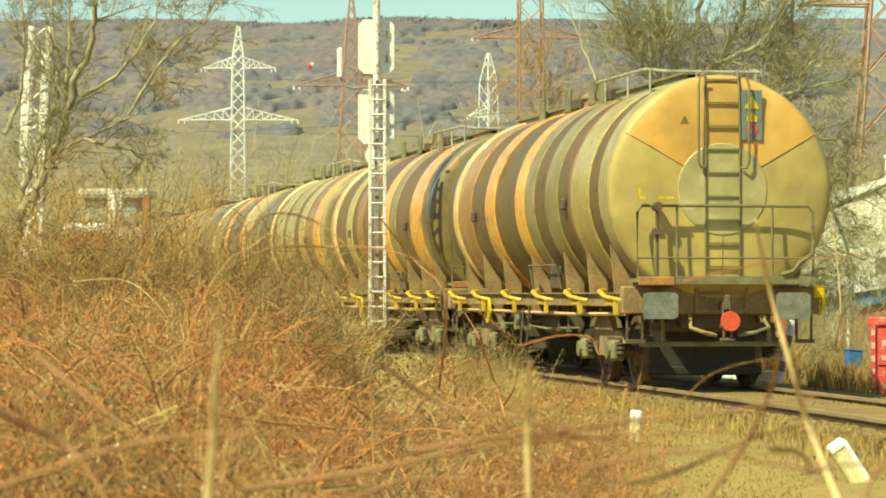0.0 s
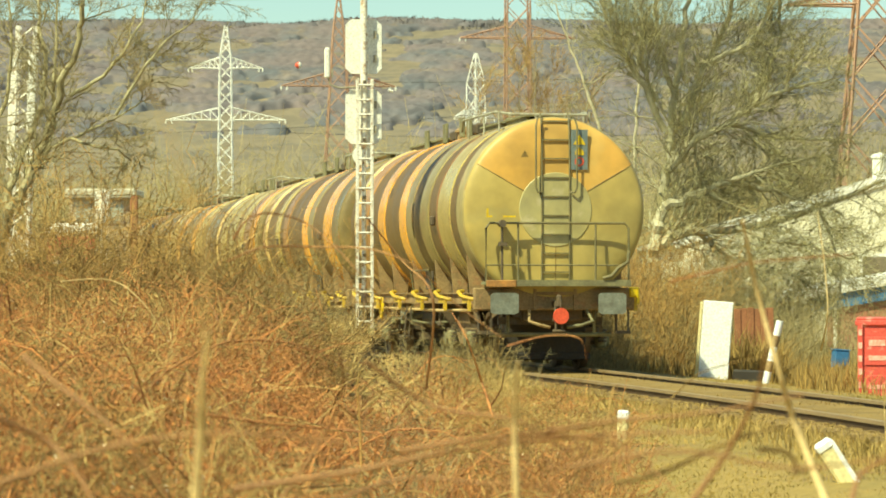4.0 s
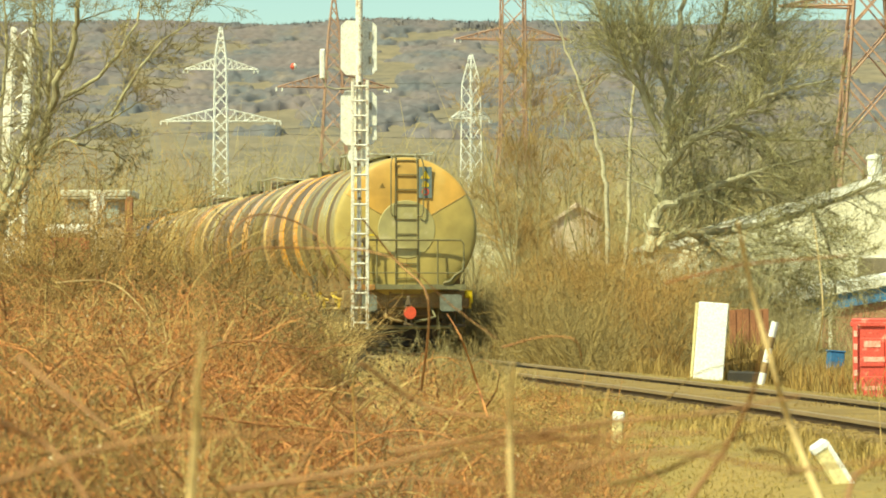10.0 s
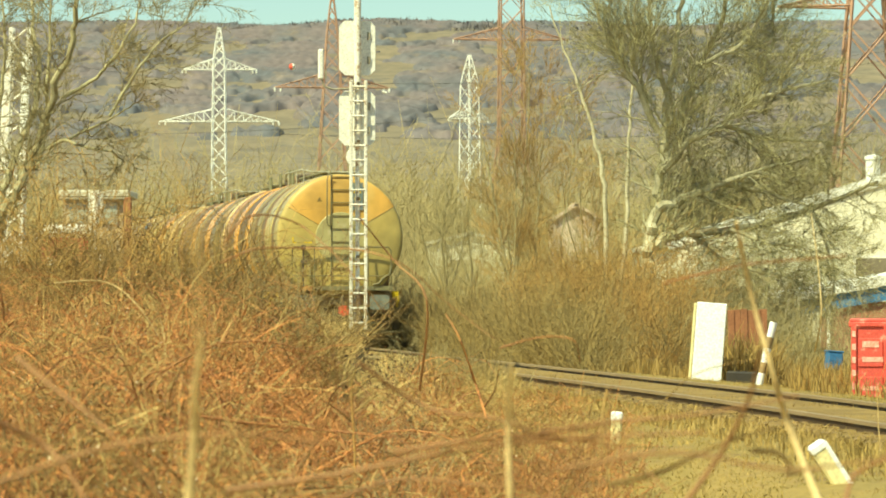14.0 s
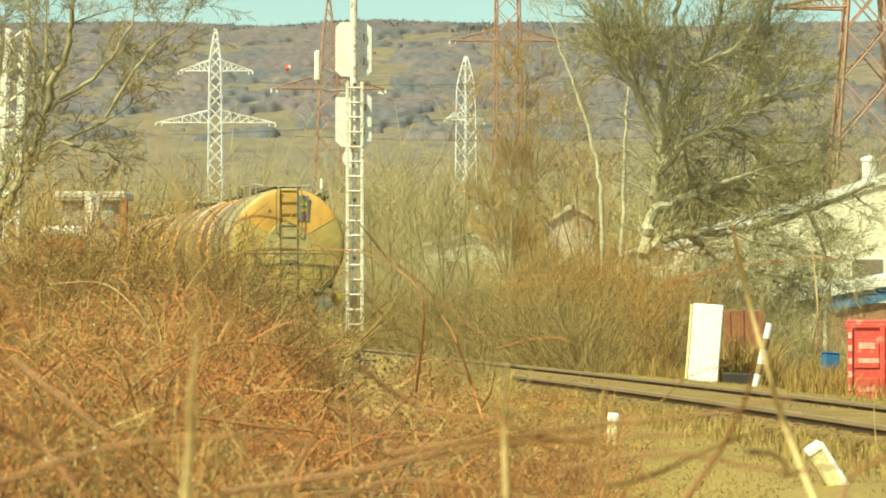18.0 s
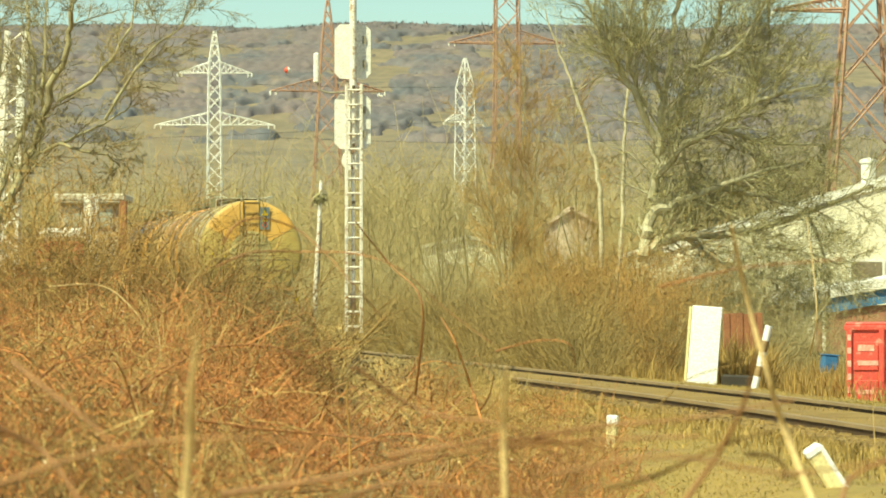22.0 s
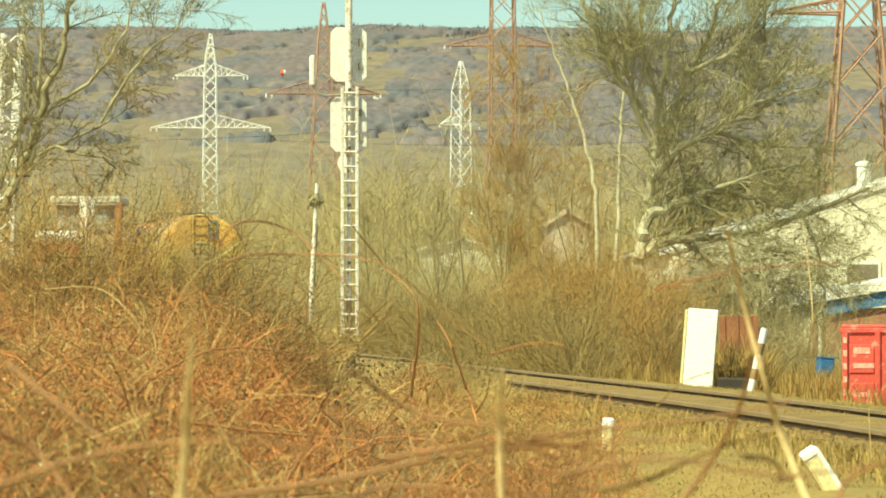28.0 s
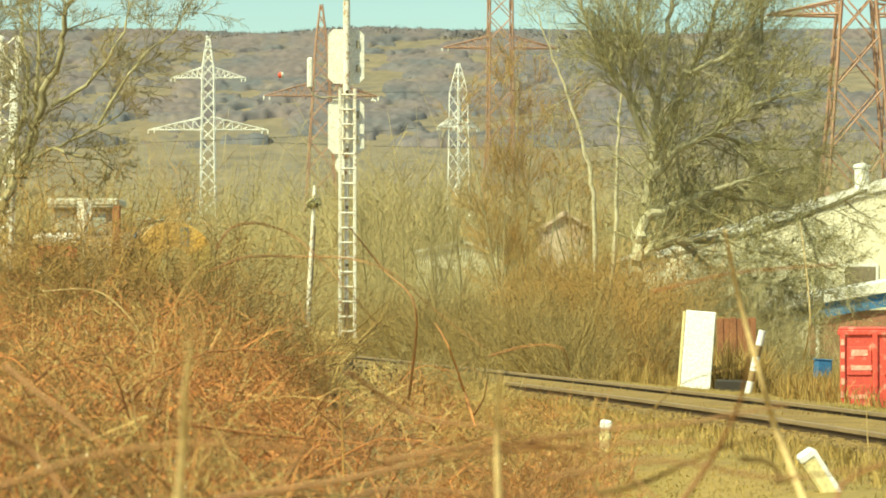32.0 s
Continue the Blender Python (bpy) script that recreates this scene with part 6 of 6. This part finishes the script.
brush("dark_twigs", [(-6.0, 0.0, 17, 40)], 3200, 0.85, 70, "twig_dim", "dull dark twigs standing among the brambles", 0.0042, 0.7, keep=lambda x, y: -0.15 < x / y < 0.0 and not straw_patch(x, y) and rng_noise(x, y, 2.0, 21.0) > -0.05, fork=7)
brush("red_shoots", [(-2.2, 1.7, 17, 27)], 1000, 0.8, 68, "cane_dark", "thin dark red bramble shoots over the grass", 0.0034, 0.5, keep=lambda x, y: -0.06 < x / y < 0.062 - 0.02 * rng_noise(x, y, 1.0, 2.0) and rng_noise(x, y, 1.2, 22.0) > -0.15, fork=5)
brush("bank_twigs", [(-3.0, 1.3, 40, 47)], 380, 1.1, 69, "twig_dim", "loose dark twigs in the straw by the signal", 0.004, 0.7, keep=lambda x, y: track_x(y) - x > 2.2 and x / y > -0.016, fork=8)

# a small leafy shrub before the signal
brush("leafy_shrub", [(-0.85, -0.2, 27, 29.5)], 46, 1.15, 74, "cane_dark", "small dark red shrub with withered leaves", 0.0042, 0.35, fork=9)
_rs = np.random.RandomState(75)
_c0 = np.stack([_rs.uniform(-0.95, -0.1, 420), _rs.uniform(26.8, 29.6, 420), -0.4 + 1.1 * _rs.rand(420) ** 0.7], 1)
leaf_mesh("withered_leaves", _c0, _rs.uniform(0.01, 0.026, 420), _rs, M["litter"], "dark withered leaves on a small shrub", "leaves")

# ---- near stalks ----
def stalk(name, y, r, material, pts):
    """A bent stalk through (x, z) points, y metres away, thinning to its tip."""
    label = "pale leaning dry stalk" if name == "pale_stalk" else "thin rust-brown bramble shoot"
    pts = [Vector((x, y + 0.04 * y * rng_noise(x * 3, z * 3, 1.0, y), z)) for x, z in pts]
    if y <= 8 and pts[0].x < -0.12 * y:
        pts.insert(0, pts[0] + (pts[0] - pts[1]) * 0.7)
    fine = []
    for i in range(len(pts) - 1):
        p0, p1, p2, p3 = pts[max(0, i - 1)], pts[i], pts[i + 1], pts[min(len(pts) - 1, i + 2)]
        for k in range(5):
            t = k / 5
            fine.append(0.5 * (2 * p1 + (p2 - p0) * t + (2 * p0 - 5 * p1 + 4 * p2 - p3) * t * t + (3 * p1 - p0 - 3 * p2 + p3) * t ** 3))
    fine.append(pts[-1])
    n = len(fine)
    return solo(name, Geo().tube(fine, [r * (1 - 0.6 * k / (n - 1)) * (1 + 0.15 * rng_noise(k, y, 1.7)) for k in range(n)], 7), M[material], label, "stalk", group="near stalks")


stalk("pale_stalk", 6, 0.0105, "stalk", [(-0.458, 0.787), (-0.446, 0.919), (-0.439, 1.017), (-0.424, 1.127)])
stalk("pale_stalk", 7, 0.0088, "stalk", [(0.196, 0.719), (0.191, 0.898), (0.195, 1.051)])
stalk("pale_stalk", 9, 0.0115, "stalk", [(1.152, 0.581), (1.078, 0.811), (1.016, 0.975), (0.955, 1.213), (0.893, 1.411)])
stalk("pale_stalk", 24, 0.0050, "stalk", [(3.568, -0.012), (3.541, 0.426), (3.559, 0.688)])
stalk("bramble_shoot", 16, 0.0080, "cane", [(-1.149, 0.582), (-0.827, 0.532), (-0.448, 0.494), (-0.156, 0.474)])
stalk("bramble_shoot", 7, 0.0071, "cane_dark", [(-0.451, 0.754), (-0.17, 0.802), (0.06, 0.85), (0.315, 0.869), (0.647, 0.887)])
stalk("bramble_shoot", 12, 0.0040, "twig_red", [(0.628, 0.528), (0.781, 0.638), (0.934, 0.765), (1.055, 0.883), (1.197, 0.944), (1.372, 0.962)])
stalk("bramble_shoot", 7, 0.0071, "twig_olive", [(0.43, 0.762), (0.545, 0.789), (0.698, 0.869), (0.807, 0.9)])
stalk("bramble_shoot", 7, 0.0071, "twig_olive", [(0.749, 0.846), (0.813, 0.84), (0.841, 0.808), (0.832, 0.789), (0.883, 0.802)])
stalk("bramble_shoot", 7, 0.0071, "cane_dark", [(0.96, 0.719), (0.989, 0.793), (1.069, 0.836)])
stalk("bramble_shoot", 20, 0.0090, "twig_red", [(-0.443, -0.139), (-0.45, 0.263), (-0.465, 0.628), (-0.414, 0.774)])
stalk("bramble_shoot", 20, 0.0060, "twig_red", [(-0.45, 0.445), (-0.304, 0.555), (-0.195, 0.591), (-0.104, 0.737)])
stalk("bramble_shoot", 20, 0.0050, "twig_red", [(-0.454, 0.372), (-0.596, 0.5), (-0.706, 0.591)])
stalk("bramble_shoot", 20, 0.0040, "twig_red", [(-0.458, 0.555), (-0.341, 0.672), (-0.231, 0.719)])
stalk("bramble_shoot", 22, 0.0080, "cane", [(0.444, 0.33), (0.372, 0.571), (0.255, 0.892), (0.155, 1.072)])
stalk("bramble_shoot", 22, 0.0060, "cane", [(0.436, 0.41), (0.5, 0.53), (0.524, 0.691)])
stalk("bramble_shoot", 22, 0.0105, "cane_dark", [(-0.03, 0.53), (0.02, 1.173), (-0.206, 1.446), (-0.455, 1.755)])
stalk("bramble_shoot", 14, 0.0052, "cane_dark", [(-0.89, 1.451), (-0.826, 1.54), (-0.724, 1.571), (-0.571, 1.528), (-0.417, 1.4), (-0.29, 1.259), (-0.162, 1.106)])
stalk("bramble_shoot", 14, 0.0052, "cane_dark", [(-0.916, 1.349), (-0.75, 1.413), (-0.545, 1.42), (-0.29, 1.407), (-0.085, 1.336), (0.119, 1.157), (0.323, 1.004)])
stalk("bramble_shoot", 16, 0.0050, "cane", [(0.399, 0.932), (0.603, 0.987), (0.764, 0.976), (0.808, 0.859)])
stalk("pale_stalk", 26, 0.0062, "stalk", [(-3.076, 1.31), (-2.673, 1.32), (-2.388, 1.12), (-2.151, 0.779), (-1.89, 0.575)])
stalk("pale_stalk", 26, 0.0055, "stalk", [(-2.331, 1.31), (-2.222, 0.931), (-2.142, 0.575)])
stalk("bramble_shoot", 7, 0.0095, "cane_dark", [(-0.988, 0.917), (-0.86, 0.846), (-0.745, 0.719)])
stalk("bramble_shoot", 7, 0.0071, "cane_dark", [(-0.847, 0.987), (-0.707, 0.885), (-0.579, 0.719)])
stalk("bramble_shoot", 8, 0.0060, "cane_dark", [(-0.282, 0.65), (-0.078, 0.723), (0.156, 0.723), (0.302, 0.708)])
stalk("bramble_shoot", 8, 0.0060, "cane_dark", [(-0.166, 1.029), (0.01, 0.913), (0.214, 0.884), (0.36, 0.796)])
stalk("bramble_shoot", 14, 0.0060, "twig_red", [(0.834, 0.774), (0.804, 0.595), (0.847, 0.237)])
stalk("bramble_shoot", 14, 0.0050, "twig_red", [(1.013, 0.659), (0.885, 0.557), (0.804, 0.365)])
stalk("bramble_shoot", 7, 0.0060, "cane_dark", [(0.264, 0.885), (0.443, 0.91), (0.622, 0.929), (0.851, 0.974)])
stalk("bramble_shoot", 7, 0.0060, "cane_dark", [(-0.068, 0.846), (0.085, 0.872), (0.264, 0.878), (0.443, 0.846), (0.57, 0.744)])
stalk("bramble_shoot", 6, 0.0071, "cane_dark", [(-0.847, 0.831), (-0.606, 0.908), (-0.365, 0.93), (-0.146, 0.908)])
stalk("bramble_shoot", 9, 0.0047, "cane_dark", [(-0.449, 0.581), (-0.318, 0.778), (-0.252, 0.926), (-0.268, 1.074)])
stalk("bramble_shoot", 7, 0.0071, "cane_dark", [(0.596, 0.719), (0.685, 0.846), (0.737, 0.974), (0.749, 1.076)])
stalk("bramble_shoot", 6, 0.0047, "cane_dark", [(0.27, 0.864), (0.489, 0.897), (0.708, 0.864), (0.927, 0.897)])
stalk("bramble_shoot", 10, 0.0040, "cane", [(0.778, 1.242), (0.924, 1.279), (1.07, 1.306), (1.362, 1.33)])
stalk("bramble_shoot", 3, 0.0019, "twig_rusty", [(-0.214, 1.15), (-0.216, 1.23), (-0.2235, 1.264), (-0.24, 1.3165), (-0.2525, 1.3575), (-0.275, 1.402), (-0.297, 1.4435), (-0.33, 1.50)])

stalk("pale_stalk", 50, 0.0130, "stalk", [(6.36, 0.3), (6.35, 0.9), (6.37, 1.7), (6.34, 2.55)])


# ---- what moves ----
REAR_Y = [(0, 39.46), (2, 44.25), (6.2, 54.25), (9, 60.6), (14, 71.5), (17, 77.75), (20, 84.1), (22, 88.05), (25, 93.5), (28, 98.8), (31, 103.9), (32, 105.5)]
_c = np.polyfit([t for t, _ in REAR_Y], [arc_of(y) for _, y in REAR_Y], 3)


def run(t):
    """Arc length of the last wagon's rear buffers at t seconds."""
    return float(np.polyval(_c, t))


def motions():
    for k, w in enumerate(WAGONS):
        rows = []
        for t in range(0, 33):
            s = run(t) + 7.17 + k * 2 * HALF
            a, b = on_track(s - 4.35), on_track(s + 4.35)
            rows.append((t, pose((a[0] + b[0]) / 2, (a[1] + b[1]) / 2, 0, 0, 0, math.degrees(math.atan2(a[0] - b[0], b[1] - a[1])))))
        walk(w, rows)
        for wheels in [o for o in w.children_recursive if o.name.startswith("wheelset")]:
            y = wheels.location.y
            walk(wheels, [(t / 5, pose(0, y, 0.46, -math.degrees((run(t / 5) - run(0)) / 0.46))) for t in range(0, 161)])


motions()
